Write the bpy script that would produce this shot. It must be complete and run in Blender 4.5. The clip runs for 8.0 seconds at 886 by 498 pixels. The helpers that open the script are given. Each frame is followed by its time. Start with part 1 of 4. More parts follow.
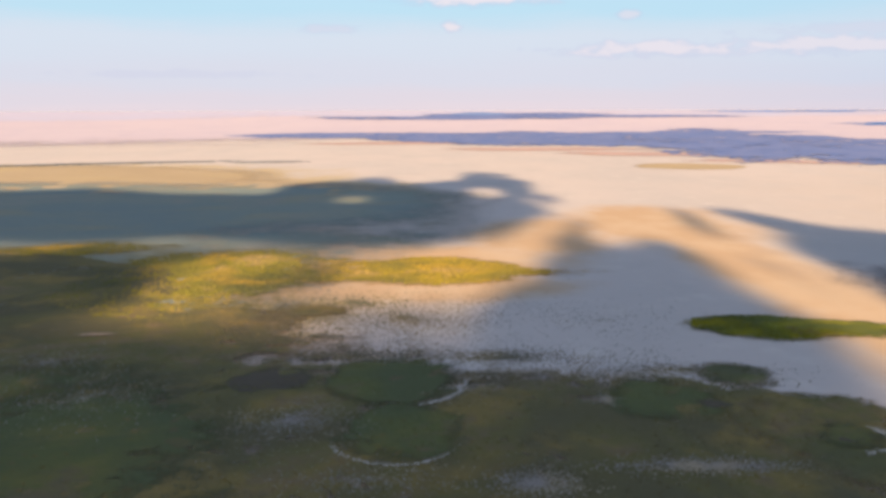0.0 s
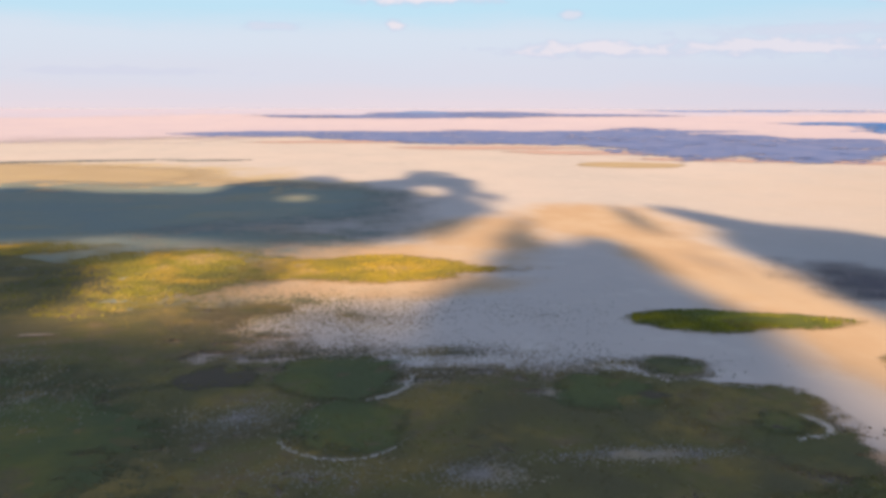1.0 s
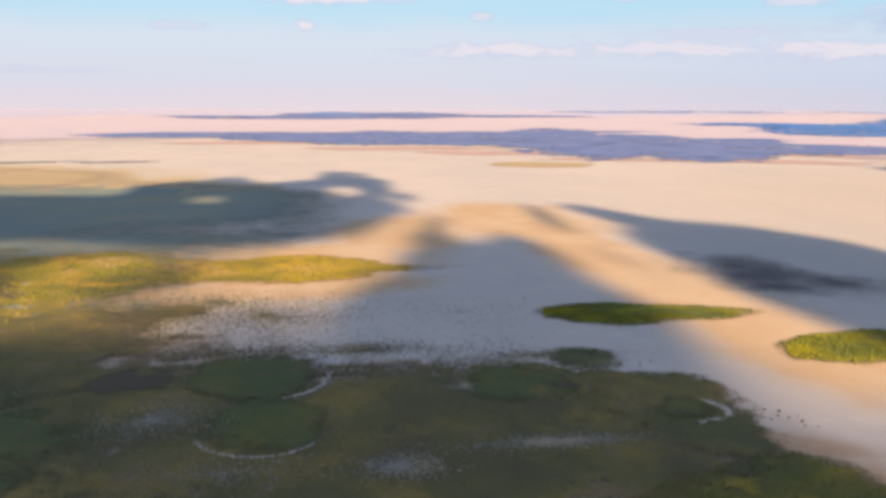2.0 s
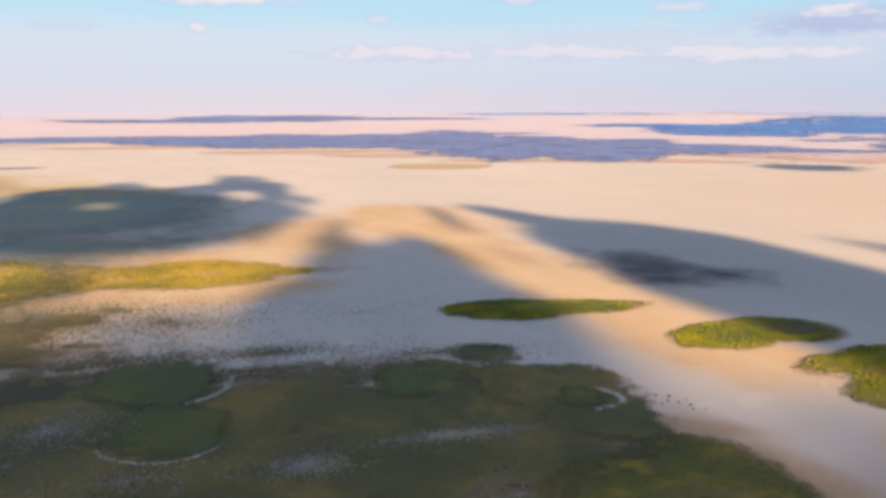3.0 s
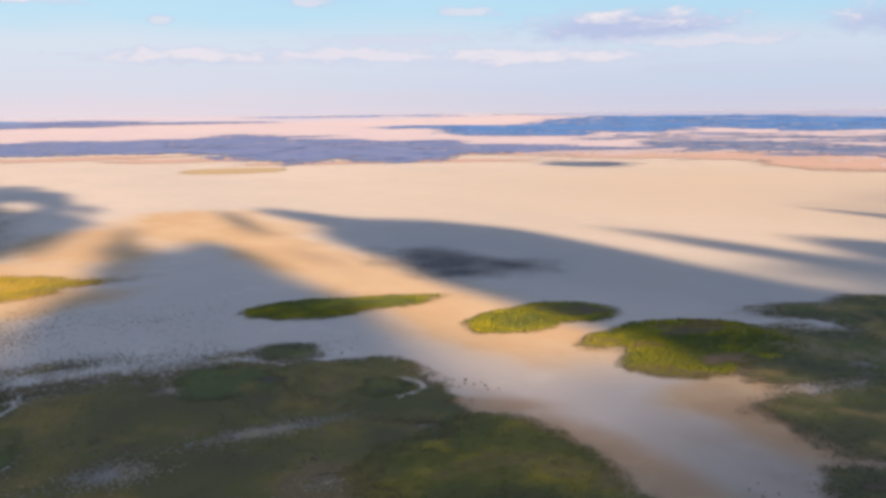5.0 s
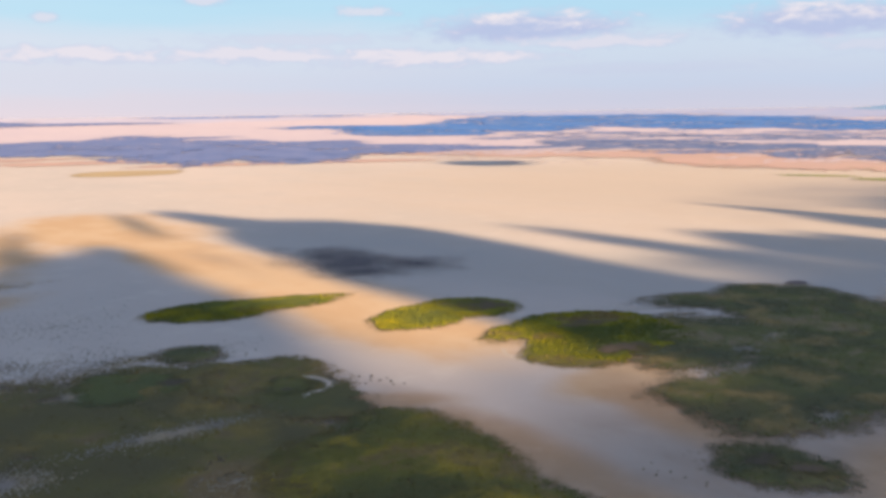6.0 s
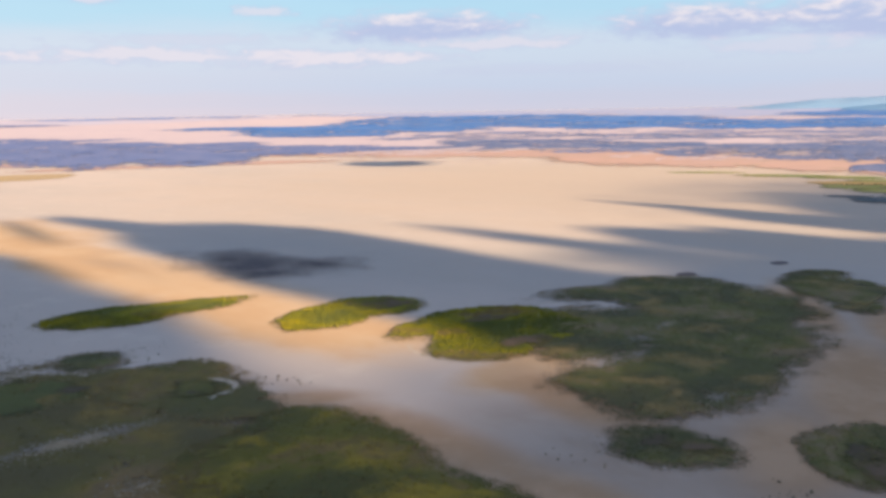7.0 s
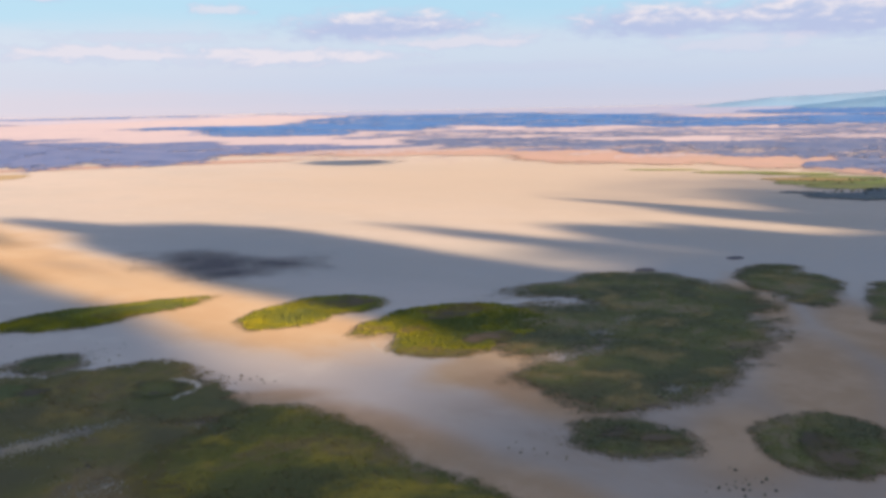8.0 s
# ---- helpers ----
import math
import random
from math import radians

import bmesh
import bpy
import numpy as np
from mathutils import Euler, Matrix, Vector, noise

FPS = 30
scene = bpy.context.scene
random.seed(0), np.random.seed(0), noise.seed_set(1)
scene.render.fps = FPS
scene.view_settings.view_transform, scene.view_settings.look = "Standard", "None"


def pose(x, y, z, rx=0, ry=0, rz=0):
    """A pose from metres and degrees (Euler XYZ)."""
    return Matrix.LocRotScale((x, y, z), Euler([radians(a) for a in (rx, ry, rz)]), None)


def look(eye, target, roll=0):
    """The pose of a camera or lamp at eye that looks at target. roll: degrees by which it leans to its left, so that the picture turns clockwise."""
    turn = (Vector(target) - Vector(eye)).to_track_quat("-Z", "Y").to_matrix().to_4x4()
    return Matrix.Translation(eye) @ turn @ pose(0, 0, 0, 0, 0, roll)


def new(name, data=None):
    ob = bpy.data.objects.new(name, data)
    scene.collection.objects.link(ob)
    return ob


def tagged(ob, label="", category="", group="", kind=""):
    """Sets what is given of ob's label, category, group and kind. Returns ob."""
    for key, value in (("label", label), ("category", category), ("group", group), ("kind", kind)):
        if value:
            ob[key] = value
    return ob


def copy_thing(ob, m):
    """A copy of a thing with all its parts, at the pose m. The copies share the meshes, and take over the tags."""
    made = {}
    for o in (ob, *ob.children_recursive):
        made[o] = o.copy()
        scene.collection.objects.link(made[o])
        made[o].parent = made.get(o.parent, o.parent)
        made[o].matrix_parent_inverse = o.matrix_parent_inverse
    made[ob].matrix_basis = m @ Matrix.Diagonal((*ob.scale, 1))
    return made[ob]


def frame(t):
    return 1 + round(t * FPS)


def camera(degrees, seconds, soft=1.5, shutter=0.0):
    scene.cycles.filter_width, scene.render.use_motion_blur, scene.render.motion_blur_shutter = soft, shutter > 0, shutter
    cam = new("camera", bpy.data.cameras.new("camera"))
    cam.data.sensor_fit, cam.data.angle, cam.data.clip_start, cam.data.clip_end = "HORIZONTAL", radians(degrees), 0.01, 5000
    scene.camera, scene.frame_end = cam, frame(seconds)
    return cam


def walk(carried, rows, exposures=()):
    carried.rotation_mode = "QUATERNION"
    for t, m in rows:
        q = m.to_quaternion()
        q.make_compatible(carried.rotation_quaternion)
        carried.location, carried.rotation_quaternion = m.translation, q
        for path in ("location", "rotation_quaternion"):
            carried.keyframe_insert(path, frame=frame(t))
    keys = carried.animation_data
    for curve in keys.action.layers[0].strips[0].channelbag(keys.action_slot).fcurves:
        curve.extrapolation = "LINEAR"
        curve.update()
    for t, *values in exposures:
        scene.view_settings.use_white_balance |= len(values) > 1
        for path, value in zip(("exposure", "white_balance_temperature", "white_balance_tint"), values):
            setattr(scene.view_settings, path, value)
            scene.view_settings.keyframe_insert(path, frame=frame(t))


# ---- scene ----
cam = camera(53.23, 8.0, soft=3.5)
# seconds, eye (metres), yaw, pitch, lean (degrees)
ROWS = [
    (0.0, 0.24, -0.71, 79.83, 0.03, -8.95, -0.16),
    (0.4, 0.24, -0.71, 79.83, -0.11, -9.04, -0.03),
    (0.5, 0.18, -1.18, 79.80, -0.67, -9.08, 0.11),
    (1.0, -0.07, -3.46, 79.66, -3.57, -9.03, 0.10),
    (1.5, -0.30, -5.64, 79.51, -6.25, -9.01, 0.13),
    (3.0, -1.12, -11.66, 79.05, -15.62, -8.80, -0.14),
    (3.5, -1.52, -13.52, 78.90, -18.99, -8.73, -0.33),
    (4.0, -2.02, -15.34, 78.76, -22.30, -8.71, -0.44),
    (4.5, -2.64, -17.12, 78.63, -25.52, -8.70, -0.60),
    (6.0, -5.54, -22.33, 78.32, -35.03, -8.78, -0.84),
    (6.5, -6.92, -24.05, 78.25, -38.22, -8.82, -0.96),
    (7.0, -8.56, -25.79, 78.21, -41.37, -8.83, -1.03),
    (7.4, -10.06, -27.19, 78.19, -43.76, -8.86, -1.11),
    (7.5, -10.06, -27.19, 78.19, -43.94, -8.87, -1.12),
    (8.0, -10.06, -27.19, 78.19, -43.88, -8.96, -1.18),
]
walk(cam, [(t, pose(x, y, z, 90 + pitch, 0, yaw) @ pose(0, 0, 0, 0, 0, lean)) for t, x, y, z, yaw, pitch, lean in ROWS])

# ---------------------------------------------------------------- light
SUN_UP = 20.0            # degrees above the horizon, straight behind the first view
CLOUD_Z = 600.0          # height of the cloud deck that shades the flat
SHIFT = CLOUD_Z / math.tan(radians(SUN_UP))
scene.view_settings.exposure = 1.5
sun = new("sun", bpy.data.lights.new("sun", "SUN"))
sun.data.energy, sun.data.angle, sun.data.color = 4.5, radians(0.6), (1.0, 0.73, 0.435)
sun.matrix_world = look((0, -4000 * math.cos(radians(SUN_UP)), 4000 * math.sin(radians(SUN_UP))), (0, 0, 0))


class Nodes:
    """Short hand for building a node tree."""

    def __init__(self, tree):
        self.tree = tree
        tree.nodes.clear()

    def add(self, kind, inputs=None, **props):
        n = self.tree.nodes.new(kind)
        for k, v in props.items():
            setattr(n, k, v)
        for k, v in (inputs or {}).items():
            self.set(n.inputs[k], v)
        return n

    def set(self, socket, v):
        if isinstance(v, bpy.types.NodeSocket):
            self.tree.links.new(v, socket)
        elif isinstance(v, (tuple, list)) and len(v) == 3 and socket.type == "RGBA":
            socket.default_value = (*v, 1.0)
        else:
            socket.default_value = v

    def math(self, op, a, b=0.0, c=0.0, clamp=False):
        n = self.add("ShaderNodeMath", operation=op, use_clamp=clamp)
        for i, v in enumerate((a, b, c)):
            self.set(n.inputs[i], v)
        return n.outputs[0]

    def mix(self, fac, a, b):
        n = self.add("ShaderNodeMix", data_type="RGBA")
        self.set(n.inputs[0], fac), self.set(n.inputs[6], a), self.set(n.inputs[7], b)
        return n.outputs[2]

    def noise(self, vector, scale, detail=4.0, rough=0.55, warp=0.0):
        n = self.add("ShaderNodeTexNoise", {"Scale": scale, "Detail": detail, "Roughness": rough, "Distortion": warp})
        self.set(n.inputs["Vector"], vector)
        return n.outputs["Fac"]

    def step(self, v, lo, hi):
        n = self.add("ShaderNodeMapRange", {"Value": v, "From Min": lo, "From Max": hi}, interpolation_type="SMOOTHSTEP")
        return n.outputs[0]

    def stretch(self, vector, scale):
        n = self.add("ShaderNodeVectorMath", operation="MULTIPLY")
        self.set(n.inputs[0], vector)
        n.inputs[1].default_value = scale
        return n.outputs[0]


# sky: clear evening air with a hazy pinkish foot and small clouds
world = bpy.data.worlds.new("evening_sky")
scene.world = world
world.use_nodes = True
w = Nodes(world.node_tree)
way = w.add("ShaderNodeTexCoord").outputs["Generated"]
xyz = w.add("ShaderNodeSeparateXYZ", {"Vector": way})
az = w.math("MULTIPLY", w.math("ARCTAN2", xyz.outputs["X"], xyz.outputs["Y"]), 57.2958)
el = w.math("MULTIPLY", w.math("ARCSINE", xyz.outputs["Z"]), 57.2958)
clear = w.add("ShaderNodeTexSky", sky_type="NISHITA", sun_disc=False, sun_elevation=radians(SUN_UP), sun_rotation=radians(180),
              air_density=1.0, dust_density=1.2, ozone_density=1.5).outputs[0]
SKY = 0.08
AIR = 0.345               # brightness of the hazy foot of the sky
flat = w.add("ShaderNodeCombineXYZ", {"X": w.math("MULTIPLY", az, 0.16), "Y": el, "Z": 0.0}).outputs[0]
soft_noise = w.noise(flat, 0.55, 4)
puffs = w.add("ShaderNodeCombineXYZ", {"X": w.math("MULTIPLY", az, 0.36), "Y": w.math("MULTIPLY", el, 1.1), "Z": 0.0}).outputs[0]
fine_noise = w.noise(puffs, 1.5, 6, 0.6, 0.3)
ramp = w.add("ShaderNodeValToRGB", {"Fac": w.math("DIVIDE", w.math("ADD", el, w.math("MULTIPLY", w.math("SUBTRACT", soft_noise, 0.5), 1.6)), 9.0, clamp=True)})
ramp.color_ramp.interpolation = "EASE"
stops = ramp.color_ramp.elements
stops[0].position, stops[0].color = 0.0, (0.83, 0.725, 0.785, 1)
stops[1].position, stops[1].color = 1.0, (0.38, 0.68, 0.90, 1)
for at, c in ((0.08, (0.79, 0.725, 0.80)), (0.22, (0.73, 0.745, 0.85)), (0.48, (0.71, 0.78, 0.89)), (0.70, (0.54, 0.78, 0.93))):
    stops.new(at).color = (*c, 1)
cool = w.mix(w.step(el, 0.5, 4.0), (0.79, 0.895, 0.985), (0.90, 0.95, 0.98))
haze = w.mix(w.step(az, 4.0, 52.0), ramp.outputs["Color"],
             w.add("ShaderNodeVectorMath", {0: ramp.outputs["Color"], 1: cool}, operation="MULTIPLY").outputs[0])
# clouds: azimuth, height, half width, half height (degrees), thickness
CLOUDS = [(0.5, 5.2, 0.8, 0.36, 0.9), (11.5, 5.75, 0.8, 0.40, 0.7), (1.8, 6.85, 5.6, 0.62, 0.9), (-7.0, 5.0, 2.2, 0.36, 0.5), (-16.0, 2.2, 7.0, 0.3, 0.3),
          (13.5, 3.7, 7.5, 0.60, 0.85), (24.0, 3.7, 9.5, 0.66, 0.80), (34.0, 3.45, 9.5, 0.66, 0.85), (26.0, 4.6, 8.0, 0.5, 0.4), (48.0, 2.6, 9.0, 0.4, 0.25),
          (40.5, 5.25, 8.4, 1.35, 1.0), (45.0, 4.2, 7.0, 0.55, 0.7), (58.0, 5.1, 8.0, 1.45, 1.0), (68.0, 5.1, 11.0, 1.9, 1.1),
          (62.0, 3.6, 6.5, 0.7, 0.50), (20.5, 6.9, 1.8, 0.4, 0.7), (30.5, 6.3, 2.4, 0.45, 0.7), (84.0, 5.0, 9.0, 1.6, 1.0)]
cover, lit = 0.0, 0.0
for a, e, wide, high, thick in CLOUDS:
    du = w.math("DIVIDE", w.math("SUBTRACT", az, a), wide)
    dv = w.math("DIVIDE", w.math("SUBTRACT", el, e), high)
    d = w.math("SQRT", w.math("ADD", w.math("MULTIPLY", du, du), w.math("MULTIPLY", dv, dv)))
    inside = w.math("ADD", w.math("SUBTRACT", 1.0, d), w.math("MULTIPLY", w.math("SUBTRACT", fine_noise, 0.47), 1.3 if high > 0.9 else 2.2))
    m = w.math("MULTIPLY", w.step(inside, 0.0, 0.75), thick)
    cover = w.math("MAXIMUM", cover, m)
    foot = -0.25 if high > 0.9 else -1.5
    lit = w.math("MAXIMUM", lit, w.math("MULTIPLY", m, w.step(w.math("ADD", dv, w.math("MULTIPLY", w.math("SUBTRACT", fine_noise, 0.5), 3.0)), foot, foot + 1.2)))
cloud_colour = w.mix(w.math("MINIMUM", lit, 1.0), (0.50, 0.565, 0.80), (0.92, 0.84, 0.88))
low = w.mix(w.math("MINIMUM", cover, 0.9), haze, cloud_colour)
low = w.add("ShaderNodeVectorMath", {0: low, 1: (AIR, AIR, AIR)}, operation="MULTIPLY").outputs[0]
high = w.add("ShaderNodeVectorMath", {0: clear, 1: (SKY, SKY, SKY)}, operation="MULTIPLY").outputs[0]
veil = w.noise(w.stretch(way, (1.0, 1.0, 2.2)), 3.0, 5, 0.6)
high = w.mix(w.math("MULTIPLY", w.step(veil, 0.36, 0.60), 0.8), high, (0.128, 0.144, 0.194))
sky = w.mix(w.step(el, 5.0, 28.0), low, high)
back = w.add("ShaderNodeBackground", {"Color": sky, "Strength": 1.0})
w.add("ShaderNodeOutputWorld", {"Surface": back.outputs[0]})


# ---------------------------------------------------------------- materials
def material(name):
    m = bpy.data.materials.new(name)
    m.use_nodes = True
    return m, Nodes(m.node_tree)


def finish(n, colour, rough=0.9, height=None, depth=0.1, strength=0.5, cover=None):
    """The surface; cover: where it thins out and the ground below shows through."""
    shader = n.add("ShaderNodeBsdfPrincipled", {"Base Color": colour, "Roughness": rough, "Specular IOR Level": 0.15})
    if height is not None:
        bump = n.add("ShaderNodeBump", {"Height": height, "Distance": depth, "Strength": strength})
        n.set(shader.inputs["Normal"], bump.outputs[0])
    out = shader.outputs[0]
    if cover is not None:
        out = n.add("ShaderNodeMixShader", {0: cover, 1: n.add("ShaderNodeBsdfTransparent").outputs[0], 2: out}).outputs[0]
    n.add("ShaderNodeOutputMaterial", {"Surface": out})


# ochre sand along the sunlit gaps, their golden light partly in its colour
SUNLIT_OCHRE = [(165, 420, 34, 190, 2), (150, 620, 60, 110, 0), (168, 262, 30, 70, 0), (205, 168, 26, 18, 20), (182, 152, 24, 16, 0), (60, 560, 46, 80, -10), (-10, 470, 80, 52, 0), (-5, 395, 60, 32, 0), (-60, 430, 70, 66, 0), (-125, 440, 120, 125, 0), (-225, 520, 170, 105, 0)]
DAMP_GROUND = [(113, 179, 20, 9, -30), (121, 130, 11, 48, 0), (120, 82, 12, 26, 0), (172, 125, 12, 32, -12), (178, 66, 26, 14, 25), (232, 72, 60, 16, 28), (300, 84, 50, 14, 38), (322, 136, 46, 10, 40), (-190, 270, 140, 95, 0)]

BROWN_GROUND = [(185, 60, 85, 46, 20), (258, 74, 80, 36, 25), (322, 112, 50, 30, 50), (150, 100, 42, 40, 0)]
# greyer where the clouds shade the flat: their shade deepened in the colour
SHADE_GREY = [(450, 185, 170, 125, 0), (262, 400, 64, 150, 4), (340, 250, 90, 80, 0)]
TAN_GROUND = [(-480, 1060, 350, 270, -18), (-230, 930, 170, 140, -20), (-150, 900, 120, 105, 0)]


def silt_group():
    """Pale silt as one shared group: cream and grey, drier and damper, ochre and brown in places, with grit; sunlit
    gold and cloud shade are partly painted in.
    """
    tree = bpy.data.node_groups.new("silt_ground", "ShaderNodeTree")
    tree.interface.new_socket("Vector", in_out="INPUT", socket_type="NodeSocketVector")
    tree.interface.new_socket("Colour", in_out="OUTPUT", socket_type="NodeSocketColor")
    tree.interface.new_socket("Relief", in_out="OUTPUT", socket_type="NodeSocketFloat")
    n = Nodes(tree)
    p = n.add("NodeGroupInput").outputs[0]
    broad = n.noise(n.stretch(p, (1.0, 0.5, 1.0)), 0.006, 5)
    mid = n.noise(p, 0.05, 5, 0.6)
    grit = n.noise(p, 0.5, 5, 0.7)
    drift = n.noise(n.stretch(p, (1.0, 0.6, 1.0)), 0.02, 5, 0.6)

    def near(places, soft):
        """How far a place lies inside the joined ellipses, with a soft uneven rim."""
        least = None
        for cx, cy, a, b, turn in places:
            q = n.add("ShaderNodeMapping", {"Vector": p, "Location": (cx, cy, 0), "Rotation": (0, 0, radians(turn)), "Scale": (a, b, 1e6)}, vector_type="TEXTURE").outputs[0]
            d = n.add("ShaderNodeVectorMath", {0: q}, operation="LENGTH").outputs["Value"]
            least = d if least is None else n.math("SMOOTH_MIN", least, d, 0.25)
        return n.step(n.math("ADD", least, n.math("MULTIPLY", n.math("SUBTRACT", drift, 0.5), 1.1)), 1.0 + soft, 1.0 - soft)
    c = n.mix(n.step(broad, 0.35, 0.68), (0.525, 0.45, 0.415), (0.475, 0.42, 0.395))
    c = n.mix(n.step(mid, 0.52, 0.75), c, (0.55, 0.485, 0.445))
    c = n.mix(n.math("MULTIPLY", n.step(drift, 0.50, 0.68), 0.35), c, (0.43, 0.385, 0.36))
    ochre = n.mix(n.step(drift, 0.4, 0.65), (0.475, 0.315, 0.185), (0.515, 0.365, 0.235))
    c = n.mix(n.math("MULTIPLY", near(SUNLIT_OCHRE, 0.38), 0.95), c, ochre)
    c = n.mix(n.math("MULTIPLY", near(TAN_GROUND, 0.25), 0.9), c, (0.45, 0.345, 0.20))
    c = n.mix(n.math("MULTIPLY", near(BROWN_GROUND, 0.5), n.math("MULTIPLY_ADD", n.step(drift, 0.35, 0.6), 0.40, 0.5)), c, (0.325, 0.245, 0.195))
    c = n.mix(n.math("MULTIPLY", near(SHADE_GREY, 0.6), 0.75), c, (0.385, 0.365, 0.36))
    c = n.mix(n.math("MULTIPLY", near([(760, 560, 380, 460, 0)], 0.7), 0.7), c, (0.465, 0.375, 0.305))
    damp = n.mix(n.step(mid, 0.4, 0.65), (0.39, 0.250, 0.150), (0.45, 0.300, 0.195))
    c = n.mix(n.math("MULTIPLY", near(DAMP_GROUND, 0.50), 0.90), c, damp)
    c = n.mix(n.math("MULTIPLY", n.step(grit, 0.55, 0.8), 0.35), c, (0.37, 0.33, 0.28))
    n.add("NodeGroupOutput", {0: c, 1: n.math("ADD", mid, n.math("MULTIPLY", grit, 0.3))})
    return tree


SILT_GROUND = silt_group()


def silt_colour(n, p):
    g = n.add("ShaderNodeGroup", node_tree=SILT_GROUND)
    n.set(g.inputs[0], p)
    return g.outputs[0], g.outputs[1]


def silt_material():
    m, n = material("silt")
    c, relief = silt_colour(n, n.add("ShaderNodeTexCoord").outputs["Object"])
    finish(n, c, 0.85, relief, 0.25, 0.5)
    return m


def sparse(n, thick, grain):
    """Plant or no plant, grain by grain: the share that stands follows thick, from none at 0 to all at 1."""
    even = n.math("MULTIPLY_ADD", n.step(grain, 0.30, 0.70), 0.94, 0.03)
    return n.step(n.math("SUBTRACT", thick, even), -0.04, 0.04)


def marsh_material(name, dark, green, gold, earth, scale=1.0, patchy=0.5, gaps=0.0, shore=(0.33, 0.235, 0.15), fray=1.0):
    """Low marsh plants, green and gold with bare earth between, thinning out over a brown shore at the mat's edge."""
    m, n = material(name)
    p = n.add("ShaderNodeTexCoord").outputs["Object"]
    broad = n.noise(p, 0.022 * scale, 4, 0.5, 0.6)
    other = n.noise(n.stretch(p, (1.0, 1.0, 5.0)), 0.035 * scale, 4, 0.55, 0.3)
    mid = n.noise(p, 0.16 * scale, 6, 0.65)
    fine = n.noise(p, 1.1 * scale, 5, 0.7)
    c = n.mix(n.step(broad, 0.36, 0.64), dark, green)
    c = n.mix(n.math("MULTIPLY", n.step(other, 0.48, 0.70), patchy), c, gold)
    c = n.mix(n.math("MULTIPLY", n.step(n.math("ADD", broad, n.math("MULTIPLY", mid, 0.5)), 0.78, 0.95), 0.8), c, earth)
    c = n.mix(n.math("MULTIPLY", n.step(mid, 0.48, 0.72), 0.5), c, dark)
    c = n.mix(n.math("MULTIPLY", n.step(fine, 0.5, 0.75), 0.5), c, (dark[0] * 0.7, dark[1] * 0.7, dark[2] * 0.7))
    growth = rim = n.add("ShaderNodeAttribute", attribute_name="growth").outputs["Fac"]
    uneven = n.math("ADD", n.math("MULTIPLY", n.math("SUBTRACT", mid, 0.5), 1.5 * fray), n.math("MULTIPLY", n.math("SUBTRACT", fine, 0.5), 1.3 * fray))
    if gaps:
        growth = n.math("SUBTRACT", growth, n.math("MULTIPLY", n.step(n.noise(p, 0.03, 4, 0.6, 0.8), 0.50, 0.66), gaps))
    full = n.math("ADD", growth, uneven)
    thick = n.math("MINIMUM", n.math("MULTIPLY_ADD", full, 0.9, 0.05), n.math("MULTIPLY", rim, 1.8))
    cover = sparse(n, thick, n.noise(p, 2.2, 3, 0.6))
    finish(n, n.mix(n.step(full, 0.30, 0.85), shore, c), 0.95, n.math("ADD", mid, fine), 0.5, 0.6, cover)
    return m


def plain_material(name, a, b, c3, strip=0.004, edge=0.0):
    """Far open land in streaks of three colours, thinning out at its edge."""
    m, n = material(name)
    p = n.add("ShaderNodeTexCoord").outputs["Object"]
    one = n.noise(p, strip, 5, 0.6, 0.4)
    two = n.noise(p, strip * 2.7, 5, 0.65, 0.2)
    c = n.mix(n.step(one, 0.42, 0.6), a, b)
    c = n.mix(n.math("MULTIPLY", n.step(two, 0.55, 0.68), 0.8), c, c3)
    cover = None
    if edge:
        growth = n.add("ShaderNodeAttribute", attribute_name="growth").outputs["Fac"]
        cover = sparse(n, n.math("MINIMUM", n.math("ADD", growth, n.math("MULTIPLY", n.math("SUBTRACT", two, 0.5), 1.6 * edge)), n.math("DIVIDE", growth, edge)), n.noise(n.stretch(p, (1.0, 0.6, 1.0)), strip * 25, 3, 0.6))
    finish(n, c, 0.95, two, 1.5, 0.4, cover)
    return m


def belt_material(name, belt_tint, other, fill=0.66):
    """Far belts in long streaks, with the dry land showing between; haze and shade come in their colours."""
    m, n = material(name)
    p = n.add("ShaderNodeTexCoord").outputs["Object"]
    q = n.add("ShaderNodeSeparateXYZ", {"Vector": p})
    reach = n.math("SQRT", n.math("ADD", n.math("MULTIPLY", q.outputs["X"], q.outputs["X"]), n.math("MULTIPLY", q.outputs["Y"], q.outputs["Y"])))
    turn = n.math("ARCTAN2", q.outputs["X"], q.outputs["Y"])
    lines = n.add("ShaderNodeCombineXYZ", {"X": n.math("MULTIPLY", turn, 8.0), "Y": n.math("MULTIPLY", reach, 0.0042), "Z": 0.0}).outputs[0]
    long = n.noise(lines, 1.0, 6, 0.62, 0.3)
    thin = n.noise(lines, 3.2, 5, 0.65, 0.2)
    growth = n.math("MINIMUM", n.add("ShaderNodeAttribute", attribute_name="growth").outputs["Fac"], 1.0)
    full = n.math("ADD", n.math("MULTIPLY", growth, fill), n.math("ADD", n.math("MULTIPLY", n.math("SUBTRACT", long, 0.5), 2.6), n.math("MULTIPLY", n.math("SUBTRACT", thin, 0.5), 2.6)))
    cover = sparse(n, n.math("MINIMUM", n.math("MULTIPLY_ADD", full, 1.1, 0.1), n.math("MULTIPLY", growth, 1.3)), n.noise(lines, 13.0, 3, 0.6))
    finish(n, n.mix(n.step(thin, 0.4, 0.62), belt_tint, other), 0.95, cover=cover)
    return m


